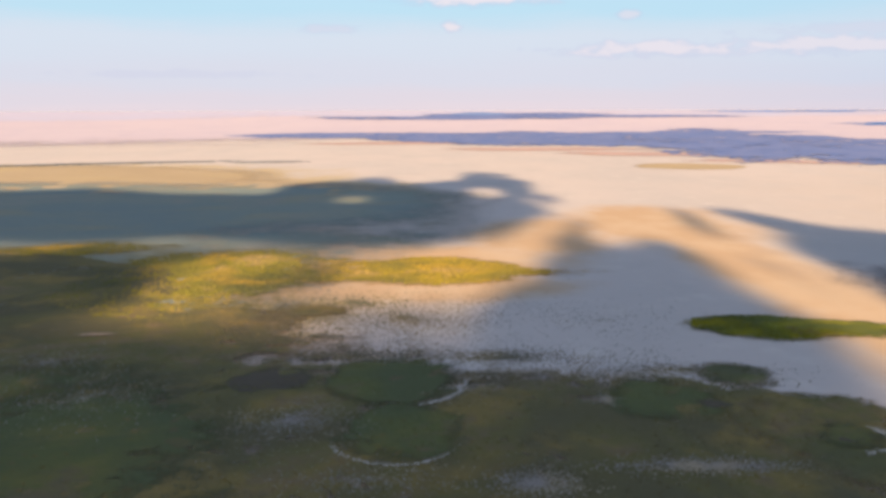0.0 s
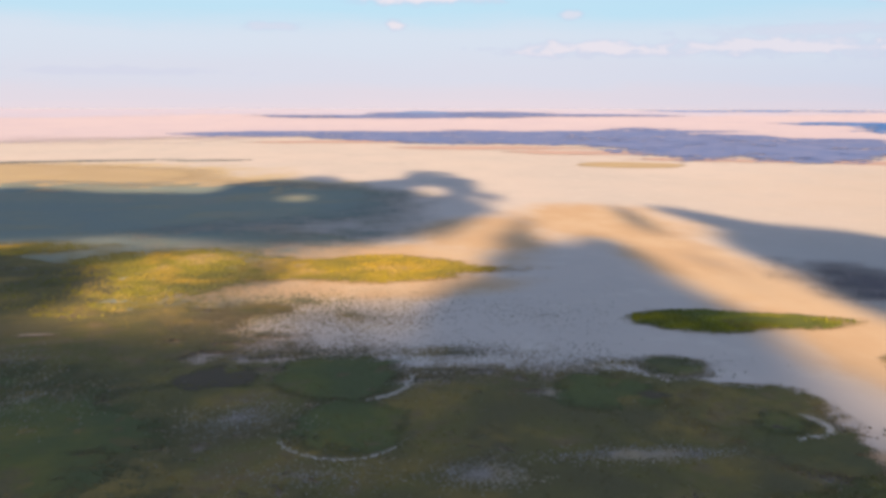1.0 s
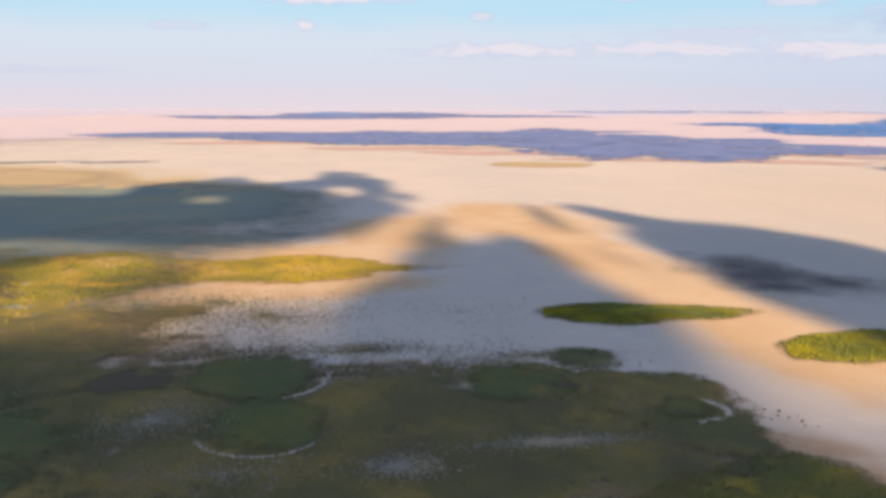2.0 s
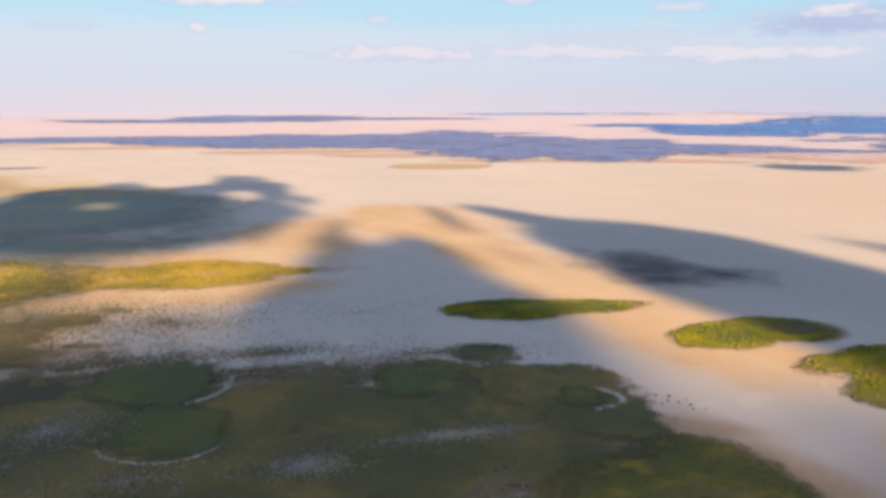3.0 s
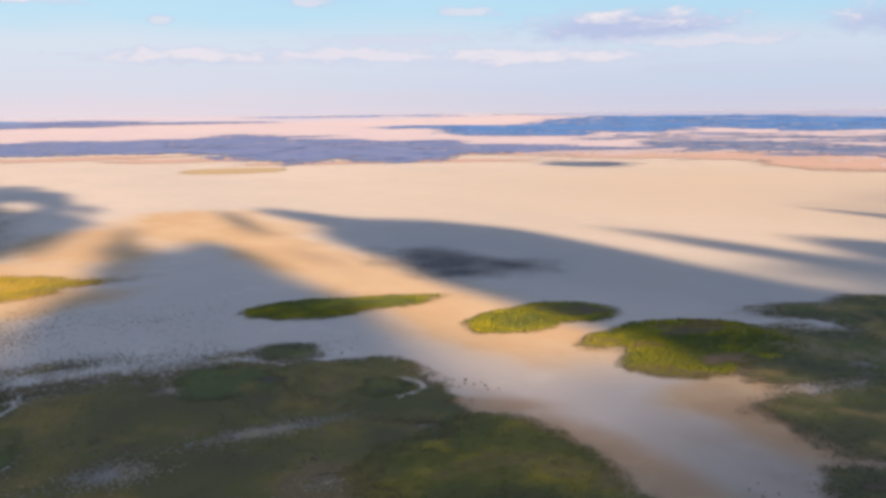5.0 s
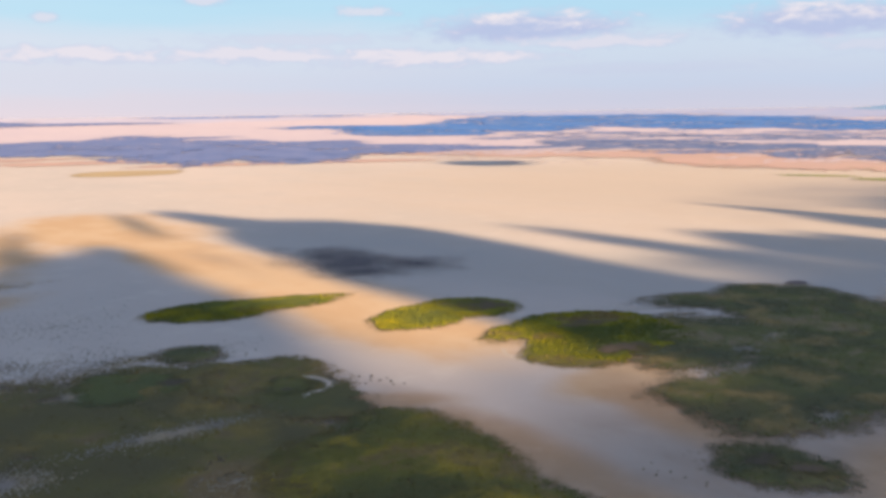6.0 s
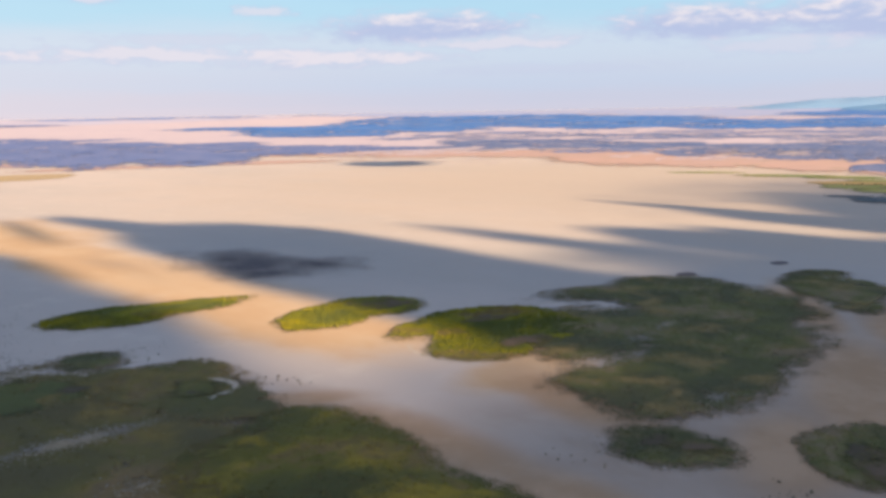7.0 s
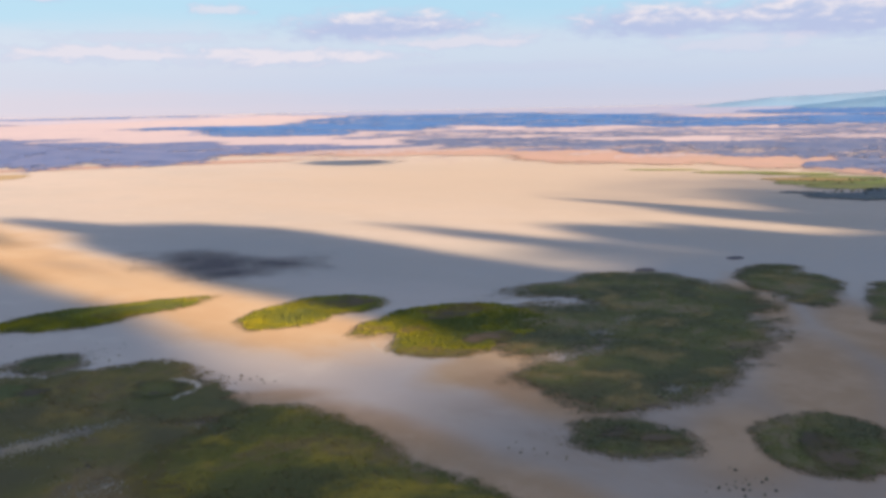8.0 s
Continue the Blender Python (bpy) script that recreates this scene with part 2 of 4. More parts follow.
def leaf_material(name, a, b):
    m, n = material(name)
    r = n.add("ShaderNodeNewGeometry").outputs["Random Per Island"]
    p = n.add("ShaderNodeTexCoord").outputs["Object"]
    c = n.mix(r, a, b)
    c = n.mix(n.math("MULTIPLY", n.step(n.noise(p, 0.05, 4), 0.45, 0.65), 0.6), c, (b[0] * 1.2, b[1] * 1.05, b[2] * 0.7))
    finish(n, c, 0.9)
    return m


def salt_material():
    m, n = material("salt_crust")
    p = n.add("ShaderNodeTexCoord").outputs["Object"]
    c = n.mix(n.step(n.noise(p, 0.8, 5, 0.7), 0.4, 0.7), (0.50, 0.46, 0.42), (0.36, 0.33, 0.29))
    finish(n, c, 0.8, n.noise(p, 1.5, 4), 0.1, 0.5)
    return m


def cloud_material():
    """White cloud that thins out towards its rim."""
    m, n = material("cloud")
    p = n.add("ShaderNodeTexCoord").outputs["Object"]
    thick = n.add("ShaderNodeAttribute", attribute_name="cloud_cover").outputs["Fac"]
    wisp = n.noise(p, 0.02, 5, 0.6)
    alpha = n.step(n.math("ADD", thick, n.math("MULTIPLY", n.math("SUBTRACT", wisp, 0.5), 0.5)), 0.0, 0.9)
    white = n.add("ShaderNodeBsdfDiffuse", {"Color": (0.85, 0.85, 0.86)})
    gap = n.add("ShaderNodeBsdfTransparent")
    mixed = n.add("ShaderNodeMixShader", {0: alpha, 1: gap.outputs[0], 2: white.outputs[0]})
    n.add("ShaderNodeOutputMaterial", {"Surface": mixed.outputs[0]})
    return m


SILT = silt_material()
MARSH = marsh_material("marsh", (0.108, 0.093, 0.047), (0.138, 0.120, 0.041), (0.238, 0.165, 0.052), (0.205, 0.138, 0.080), patchy=0.85, gaps=0.46, shore=(0.21, 0.160, 0.10), fray=1.5)
BANK = marsh_material("bank_growth", (0.094, 0.090, 0.044), (0.126, 0.118, 0.040), (0.210, 0.154, 0.051), (0.185, 0.122, 0.074), patchy=0.8, shore=(0.16, 0.122, 0.065), fray=1.5)
PATCHY = marsh_material("patchy_growth", (0.088, 0.088, 0.046), (0.128, 0.132, 0.044), (0.235, 0.172, 0.074), (0.25, 0.180, 0.125), scale=1.5, patchy=0.95, gaps=0.45, shore=(0.19, 0.145, 0.088), fray=1.4)
HOLLOW = marsh_material("damp_hollow", (0.088, 0.070, 0.050), (0.100, 0.078, 0.054), (0.105, 0.086, 0.050), (0.10, 0.076, 0.058), shore=(0.095, 0.088, 0.048), fray=1.6)
ROUND = marsh_material("mat_growth", (0.088, 0.100, 0.044), (0.116, 0.122, 0.038), (0.195, 0.155, 0.042), (0.17, 0.115, 0.068), shore=(0.100, 0.100, 0.050), fray=1.4)
# sunlit stretch of the same meadow; the low sun is put into its colour
LIT_MEADOW = marsh_material("sunlit_meadow_growth", (0.115, 0.112, 0.036), (0.215, 0.180, 0.022), (0.36, 0.235, 0.040), (0.36, 0.24, 0.11), scale=0.8, patchy=0.95, shore=(0.22, 0.185, 0.085), fray=1.6)
BROWN = marsh_material("brown_silt", (0.27, 0.205, 0.155), (0.31, 0.24, 0.185), (0.34, 0.245, 0.175), (0.36, 0.29, 0.235), scale=0.6, patchy=0.4, shore=(0.22, 0.175, 0.125))
EARTH = marsh_material("bare_earth", (0.120, 0.088, 0.064), (0.140, 0.100, 0.068), (0.14, 0.110, 0.050), (0.13, 0.092, 0.070), shore=(0.135, 0.118, 0.045), fray=1.6)
ISLE = marsh_material("island_growth", (0.090, 0.104, 0.026), (0.195, 0.188, 0.009), (0.310, 0.258, 0.007), (0.175, 0.115, 0.070), scale=1.4, patchy=0.65, shore=(0.22, 0.18, 0.09), fray=1.2)

MOUND = marsh_material("mound_growth", (0.090, 0.088, 0.034), (0.150, 0.136, 0.027), (0.320, 0.228, 0.034), (0.23, 0.148, 0.062), scale=1.5, patchy=0.95, shore=(0.17, 0.128, 0.055), fray=1.5)
GOLD = marsh_material("gold_growth", (0.17, 0.140, 0.030), (0.28, 0.205, 0.022), (0.38, 0.245, 0.028), (0.38, 0.24, 0.10), patchy=0.8, gaps=0.15, shore=(0.40, 0.28, 0.14))
# the blue-grey haze over the shaded meadow is put into its colour
HAZED_MEADOW = marsh_material("hazed_meadow_growth", (0.190, 0.222, 0.205), (0.215, 0.238, 0.198), (0.28, 0.250, 0.16), (0.27, 0.245, 0.20), scale=0.35, patchy=0.6, gaps=0.10, shore=(0.32, 0.30, 0.27), fray=0.9)
TAN = marsh_material("tan_grass", (0.38, 0.285, 0.175), (0.42, 0.32, 0.20), (0.45, 0.34, 0.17), (0.44, 0.34, 0.24), scale=0.2, shore=(0.45, 0.355, 0.25), fray=0.4)
MUD = marsh_material("dark_mud", (0.125, 0.110, 0.125), (0.155, 0.135, 0.142), (0.175, 0.145, 0.142), (0.145, 0.125, 0.13), scale=0.5, shore=(0.19, 0.165, 0.165), fray=0.5)
# evening haze is mixed into the base colours of the next three plains
PINK_HAZE = plain_material("hazed_dry_plain", (0.51, 0.430, 0.480), (0.49, 0.415, 0.475), (0.43, 0.375, 0.45), edge=0.5)
LILAC_HAZE = plain_material("lilac_haze_plain", (0.44, 0.425, 0.55), (0.45, 0.42, 0.53), (0.41, 0.41, 0.54), edge=0.8)
MIST = plain_material("blue_haze_plain", (0.30, 0.345, 0.54), (0.33, 0.36, 0.53), (0.40, 0.385, 0.50), edge=0.8)
RED = plain_material("red_plain", (0.47, 0.315, 0.275), (0.44, 0.305, 0.275), (0.34, 0.28, 0.21), 0.008, edge=1.0)
# distance haze is put into these blues; the first also carries cloud shade
HAZE_SHADE_BELT = belt_material("far_haze_belt", (0.110, 0.158, 0.35), (0.170, 0.200, 0.37), fill=0.85)
BLUE = belt_material("hazy_blue_woodland", (0.045, 0.155, 0.45), (0.110, 0.205, 0.45), fill=0.72)
MIXED = belt_material("hazy_mixed_woodland", (0.095, 0.150, 0.33), (0.185, 0.220, 0.38), fill=0.34)
SLATE = belt_material("hazy_slate_woodland", (0.085, 0.130, 0.28), (0.165, 0.190, 0.32), fill=0.70)
SCRUB = plain_material("dark_scrub", (0.105, 0.125, 0.145), (0.13, 0.145, 0.155), (0.10, 0.13, 0.10), 0.02, edge=0.4)
FIELD = plain_material("field_green", (0.20, 0.25, 0.085), (0.26, 0.27, 0.10), (0.28, 0.235, 0.10), 0.014, edge=0.5)
STUBBLE = plain_material("field_tan", (0.36, 0.26, 0.12), (0.40, 0.285, 0.13), (0.30, 0.25, 0.11), 0.014, edge=0.5)
VERGE = plain_material("field_verge", (0.18, 0.20, 0.10), (0.22, 0.215, 0.11), (0.13, 0.16, 0.09), 0.02, edge=0.8)
# the hills' blue is distance haze, put straight into their base colours
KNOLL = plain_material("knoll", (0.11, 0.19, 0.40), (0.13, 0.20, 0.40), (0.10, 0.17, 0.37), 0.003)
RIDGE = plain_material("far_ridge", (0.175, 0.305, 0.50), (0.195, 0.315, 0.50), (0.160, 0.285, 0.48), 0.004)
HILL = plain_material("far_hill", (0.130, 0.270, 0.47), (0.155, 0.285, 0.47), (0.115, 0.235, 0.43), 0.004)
SHRUB = leaf_material("shrub_leaf", (0.070, 0.062, 0.045), (0.11, 0.10, 0.07))
BUSH = leaf_material("saltbush_leaf", (0.085, 0.085, 0.055), (0.20, 0.175, 0.125))
FLECK = leaf_material("salt_fleck", (0.20, 0.18, 0.155), (0.34, 0.31, 0.285))
SALT = salt_material()
CLOUD = cloud_material()


# ---------------------------------------------------------------- builders
def fbm(x, y, size, seed, octaves=4):
    """Smooth noise about nought (-1 to 1) on arrays of places; size: metres of the widest waves."""
    out, weight, total = np.zeros_like(x, dtype=float), 1.0, 0.0
    for o in range(octaves):
        u, v = x / size + 37.3 * seed + 11 * o, y / size - 17.7 * seed + 5 * o
        i, j = np.floor(u).astype(np.int64), np.floor(v).astype(np.int64)
        fu, fv = u - i, v - j
        fu, fv = fu * fu * (3 - 2 * fu), fv * fv * (3 - 2 * fv)

        def corner(a, b):
            h = (a * 374761393 + b * 668265263 + seed * 69069 + o * 7919) & 0x7FFFFFFF
            h = ((h ^ (h >> 13)) * 1274126177) & 0x7FFFFFFF
            return ((h ^ (h >> 16)) & 0xFFFF) / 32767.5 - 1
        a, b, c, d = corner(i, j), corner(i + 1, j), corner(i, j + 1), corner(i + 1, j + 1)
        out += weight * ((a * (1 - fu) + b * fu) * (1 - fv) + (c * (1 - fu) + d * fu) * fv)
        total += weight
        weight, size = weight * 0.5, size * 0.5
    return out / total * 1.6


FLAT, EDGE, RISE = 2200.0, 4880.0, 77.0


def ground_z(x, y):
    """The flat lies level, and far land is raised so that its edge meets the camera's horizon."""
    r = np.hypot(x, y)
    return RISE * (np.clip(r - FLAT, 0, None) / (EDGE - FLAT)) ** 2


def mesh_object(name, verts, faces, mat, parent=None, label="", smooth=True):
    me = bpy.data.meshes.new(name)
    me.from_pydata(verts if isinstance(verts, list) else verts.tolist(), [], faces if isinstance(faces, list) else faces.tolist())
    me.materials.append(mat)
    if smooth:
        me.polygons.foreach_set("use_smooth", [True] * len(me.polygons))
    me.update()
    ob = new(name, me)
    if parent:
        ob.parent = parent
    if label:
        tagged(ob, label)
    return ob


def depth_inside(x, y, blobs, soft=0.25):
    """Metres inside the outline of the joined ellipses (x, y, half length, half width, turn); minus outside."""
    total = None
    for cx, cy, a, b, turn in blobs:
        c, s = math.cos(radians(turn)), math.sin(radians(turn))
        u, v = ((x - cx) * c + (y - cy) * s) / a, (-(x - cx) * s + (y - cy) * c) / b
        d = (1 - np.hypot(u, v)) * min(a, b)
        if total is None:
            total = d
        else:
            k = soft * min(a, b)
            h = np.clip(0.5 + 0.5 * (d - total) / k, 0, 1)
            total = total * (1 - h) + d * h + k * h * (1 - h)
    return total


def kept_cells(keep):
    """Faces of a grid whose four corners are numbered row by row, where any corner is kept, and the corners renumbered."""
    ny, nx = keep.shape
    any4 = keep[:-1, :-1] | keep[1:, :-1] | keep[:-1, 1:] | keep[1:, 1:]
    j, i = np.nonzero(any4)
    quads = np.stack([j * nx + i, j * nx + i + 1, (j + 1) * nx + i + 1, (j + 1) * nx + i], 1)
    used, flat_ids = np.unique(quads, return_inverse=True)
    return used, flat_ids.reshape(quads.shape)


def grid_over(blobs, cell, margin):
    x0 = min(b[0] - max(b[2], b[3]) for b in blobs) - margin
    x1 = max(b[0] + max(b[2], b[3]) for b in blobs) + margin
    y0 = min(b[1] - max(b[2], b[3]) for b in blobs) - margin
    y1 = max(b[1] + max(b[2], b[3]) for b in blobs) + margin
    return np.meshgrid(np.arange(x0, x1 + cell, cell), np.arange(y0, y1 + cell, cell))


def tufts(parent, xs, ys, zs, rng, wide, high, mat, label):
    """Low tufts of growth, each a leaning five-sided clump, joined as one."""
    n = len(xs)
    turn, lean = rng.uniform(0, 6.28, n), rng.uniform(-0.35, 0.35, (n, 2))
    w_, h_ = wide * rng.uniform(0.5, 1.5, n), high * rng.uniform(0.4, 1.5, n)
    v = np.zeros((n, 6, 3))
    for k in range(5):
        a = turn + k * 1.2566
        s = w_ * rng.uniform(0.6, 1.1, n)
        v[:, k] = np.stack([xs + np.cos(a) * s, ys + np.sin(a) * s, zs - 0.1 + 0.35 * h_ * rng.uniform(0, 1, n)], 1)
    v[:, 5] = np.stack([xs + lean[:, 0] * w_, ys + lean[:, 1] * w_, zs + h_], 1)
    base = np.arange(n)[:, None] * 6
    f = np.concatenate([base + np.array([[k, (k + 1) % 5, 5]]) for k in range(5)])
    ob = mesh_object("growth", v.reshape(-1, 3), f, mat, parent, label)
    ob.data.attributes.new("growth", "FLOAT", "POINT").data.foreach_set("value", np.full(6 * n, 1.4))
    return tagged(ob, kind="stuff")


def mat_of_growth(name, blobs, mat, label, category, seed, cell=2.0, high=0.55, bank=9.0, ragged=4.0, wave=25.0, relief=0.25,
                  clumps=0.0, clump_size=(0.5, 0.26), clump_mat=None, clear=(), group="", kind="", base=0.0, fringe=6.5, arcs=(), solid=None):
    """A low island or mat of growth: a mound with a ragged outline, its clumps and the salt lines along its edge.
    fringe: metres over which the growth thickens (or places along x, and the metres there); arcs: (x, y, half length, half width, turn, from, to, width) of salt lines."""
    x, y = grid_over(blobs, cell, ragged * 2 + 3 * cell)
    x = x + cell * 0.3 * fbm(x, y, cell * 2.2, seed + 7, 1)
    inside = depth_inside(x, y, blobs) + ragged * fbm(x, y, wave, seed) + 0.25 * ragged * fbm(x, y, wave * 0.22, seed + 3, 3)
    if not isinstance(fringe, tuple):
        inside = inside + 0.3 * min(fringe, 8.0)
    t = np.clip(inside / bank, 0, 1)
    z = base + ground_z(x, y) + np.where(inside > 0, high * (1 - (1 - t) ** 2), inside * (2 * high / bank))
    z += relief * t * fbm(x, y, 7.0 * max(1, cell / 2), seed + 5, 3)
    used, faces = kept_cells(inside > -cell)
    verts = np.stack([x.ravel(), y.ravel(), z.ravel()], 1)[used]
    ob = mesh_object(name, verts, faces, mat)
    tagged(ob, label, category, group, kind)
    field = ob.data.attributes.new("growth", "FLOAT", "POINT")
    growth = np.clip(inside / (np.interp(x, *fringe) if isinstance(fringe, tuple) else fringe), 0, 1.2)
    if solid:  # full growth right up to the edge on the side that joins other growth
        growth = np.maximum(growth, 1.2 * np.clip((solid[1] - x) / (solid[1] - solid[0]), 0, 1))
    field.data.foreach_set("value", growth.ravel()[used])
    rng = np.random.default_rng(seed)
    if clumps:
        ok = np.flatnonzero(growth.ravel() > 0.5)
        pick = rng.choice(ok, int(clumps * len(ok) * cell * cell))
        thin = fbm(x.ravel()[pick], y.ravel()[pick], wave, seed + 9) + rng.uniform(-0.6, 0.6, len(pick)) > -0.2
        for patch in clear:
            thin &= depth_inside(x.ravel()[pick], y.ravel()[pick], [patch]) < 0
        pick = pick[thin]
        px, py = x.ravel()[pick] + rng.uniform(-cell, cell, len(pick)) * 0.5, y.ravel()[pick] + rng.uniform(-cell, cell, len(pick)) * 0.5
        tufts(ob, px, py, z.ravel()[pick], rng, *clump_size, clump_mat or mat, "")
    for k, arc in enumerate(arcs):
        salt_line(ob, arc, seed + 40 + k, base)
    return ob


def salt_line(parent, arc, seed, base=0.0):
    """A broken line of dried salt along a piece of an ellipse: many small thin flakes, thicker in its middle."""
    cx, cy, a, b, turn, start, end, width = arc
    rng = np.random.default_rng(seed)
    n = int(abs(end - start) / 57.3 * (a + b) / 2 * 5.0 * max(1.0, width) ** 2)
    u = rng.beta(1.6, 1.6, n)
    t = np.radians(start + (end - start) * u)
    keep = fbm(t * 20, t * 0, 6.0, seed, 3) + rng.uniform(-0.5, 0.7, n) > -0.35
    t = t[keep]
    n = len(t)
    off = rng.normal(size=n) * width * 0.36 + 0.5 * width * fbm(t * 9, t * 0, 6.0, seed + 1, 2)
    c, s_ = math.cos(radians(turn)), math.sin(radians(turn))
    lx, ly = (a + off) * np.cos(t), (b + off) * np.sin(t)
    x, y = cx + lx * c - ly * s_, cy + lx * s_ + ly * c
    z0 = base + (0.14 if base else 0.05)
    v = np.zeros((n, 6, 3))
    spin, size = rng.uniform(0, 6.28, n), rng.uniform(0.08, 0.30, n)
    for k in range(5):
        q = size * rng.uniform(0.6, 1.2, n)
        v[:, k] = np.stack([x + q * np.cos(spin + k * 1.2566), y + q * np.sin(spin + k * 1.2566), np.full(n, z0 - 0.05)], 1)
    v[:, 5] = np.stack([x, y, z0 + rng.uniform(0.04, 0.12, n)], 1)
    f = np.concatenate([np.arange(n)[:, None] * 6 + np.array([[k, (k + 1) % 5, 5]]) for k in range(5)])
    return tagged(mesh_object("salt_line", v.reshape(-1, 3), f, SALT, parent, "white dried salt line"), kind="stuff")


def polar_patch(name, blobs, mat, label, category, seed, high=4.0, ragged=0.25, cells=(0.08, 12.0), kind="structure", bumpy=0.5, lift=0.4):
    """Far land cover: joined ellipses (bearing, range, half width in degrees, half depth in metres) on the climbing ground."""
    a0, a1 = min(b[0] - b[2] for b in blobs) - 1, max(b[0] + b[2] for b in blobs) + 1
    r0, r1 = min(b[1] - b[3] for b in blobs) - 60, min(EDGE - 20, max(b[1] + b[3] for b in blobs) + 60)
    a, r = np.meshgrid(np.arange(a0, a1, cells[0]), np.arange(r0, r1, cells[1]))
    x, y = r * np.sin(np.radians(a)), r * np.cos(np.radians(a))
    inside = np.full(a.shape, -9.0)
    for ba, br, wa, wr in blobs:
        inside = np.maximum(inside, 1 - np.hypot((a - ba) / wa, (r - br) / wr))
    inside = inside + ragged * (fbm(a * 22, r, 240.0, seed, 5) + 0.6 * fbm(a * 60, r, 90.0, seed + 1, 3))
    t = np.clip(inside / 0.12, -1, 1)
    z = ground_z(x, y) + np.where(t > 0, lift + high * t * (0.75 + 0.45 * bumpy * fbm(x, y, 30.0, seed + 4, 3)), 2 * t)
    used, faces = kept_cells(inside > -0.05)
    ob = mesh_object(name, np.stack([x.ravel(), y.ravel(), z.ravel()], 1)[used], faces, mat)
    ob.data.attributes.new("growth", "FLOAT", "POINT").data.foreach_set("value", np.clip(inside * 4, 0, 2).ravel()[used])
    return tagged(ob, label, category, kind=kind)


# ---------------------------------------------------------------- ground
def build_ground():
    radii = np.concatenate([np.arange(0, 700, 14), np.arange(700, 2200, 60), np.arange(2200, EDGE, 67), [EDGE]])
    turns = np.radians(np.arange(0, 360, 1.5))
    r, a = np.meshgrid(radii[1:], turns)
    x, y = r * np.sin(a), r * np.cos(a)
    z = ground_z(x, y) + 0.04 * fbm(x, y, 60.0, 2, 3) * (r < 1500)
    n, m = z.shape
    verts = [(0.0, 0.0, 0.0)] + np.stack([x.ravel(), y.ravel(), z.ravel()], 1).tolist()
    faces = []
    for i in range(n):
        k = (i + 1) % n
        faces.append((0, 1 + k * m, 1 + i * m))
        for j in range(m - 1):
            faces.append((1 + i * m + j, 1 + k * m + j, 1 + k * m + j + 1, 1 + i * m + j + 1))
    tagged(mesh_object("ground", verts, faces, SILT), "pale cream silt flat of a dry lake reaching the horizon", "ground", kind="structure")


build_ground()

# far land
polar_patch("hazed_dry_plain", [(-20, 4300, 30, 2250), (12, 4500, 30, 2250), (40, 4300, 30, 2930), (62, 4300, 30, 3170), (76, 4300, 26, 3300)], PINK_HAZE,
            "pinkish dry plain behind the lake bed, evening haze mixed into its colour", "plain", 31, high=0.5, ragged=0.06, cells=(0.4, 40.0), bumpy=0.0)
polar_patch("far_hazed_plain", [(-30, 4850, 30, 900), (5, 4900, 34, 800)], LILAC_HAZE, "pale far plain, evening haze painted lilac into its colour", "plain", 40, high=0.6, ragged=0.10, cells=(0.2, 20.0), bumpy=0.0)
polar_patch("far_hazed_plain", [(48, 4900, 18, 620), (66, 4800, 22, 900), (84, 4600, 20, 1100)], MIST, "pale far plain, evening haze painted blue into its colour", "plain", 42, high=0.8, ragged=0.12, cells=(0.2, 20.0), bumpy=0.0)
polar_patch("red_plain", [(42, 1640, 6, 150), (48, 1600, 6, 150), (54, 1520, 6, 320), (60, 1345, 6, 180), (66, 1250, 6, 140), (72, 1120, 5, 90)], RED,
            "reddish dry grassland along the far lake shore", "plain", 33, high=0.4, ragged=0.16, bumpy=0.0)
polar_patch("red_plain", [(-2, 2150, 8, 90), (6, 1830, 7, 80), (14, 1640, 6, 70), (21, 1450, 7, 60), (29, 1470, 7, 60), (36, 1700, 6, 90)], RED, "reddish strip of dry shore below the blue-violet band", "plain", 47, high=0.3, ragged=0.25, bumpy=0.0)
polar_patch("far_haze_belt", [(-1, 4150, 8, 180), (5, 4330, 7, 300), (12, 4300, 7, 120)], HAZE_SHADE_BELT, "thin line of distant woodland, haze painted blue", "woodland", 35, high=2, ragged=0.15)
# far cloud shade on the plain, painted as a blue-violet belt
polar_patch("far_haze_belt", [(-6, 2720, 8, 240), (-1, 2600, 5.5, 380), (5, 2500, 6.5, 600), (11, 2450, 7, 620), (16, 2430, 5.5, 830), (20, 2220, 6.5, 830), (26, 2010, 7, 620), (31, 1990, 6.5, 330), (36, 1930, 6, 120)], HAZE_SHADE_BELT,
            "broad band of cloud shade painted blue-violet behind the lake bed", "woodland", 34, high=0.8, ragged=0.14)
polar_patch("far_haze_belt", [(24, 4720, 9, 80), (28, 3680, 5, 170), (35, 3250, 7, 560), (40, 3720, 7.5, 880), (47, 3880, 8, 720), (53, 3620, 7, 680), (60, 3330, 9, 470), (68, 3500, 8, 380), (74, 3500, 7, 500), (71, 4150, 9, 420), (82, 4000, 10, 600)], BLUE,
            "broad belt of distant woodland below the hills, haze painted blue", "woodland", 36, high=1.5, ragged=0.22)
polar_patch("far_haze_belt", [(40, 1930, 6, 100), (46, 2120, 6, 350), (50, 2030, 5.5, 310), (55, 1900, 5, 230), (60, 1740, 6, 280), (66, 1720, 7, 380), (73, 1560, 7, 450), (52, 2600, 9, 70), (62, 2420, 10, 90)], SLATE,
            "broken tree belts on the dry plain, haze painted slate-blue", "woodland", 37, high=0.8, ragged=0.26)
polar_patch("far_haze_belt", [(46, 2720, 10, 330), (58, 2600, 12, 420), (70, 2500, 11, 520), (54, 1720, 8, 110)], MIXED,
            "thin broken rows of trees on the pink plain, haze painted blue", "woodland", 45, high=0.8, ragged=0.26)
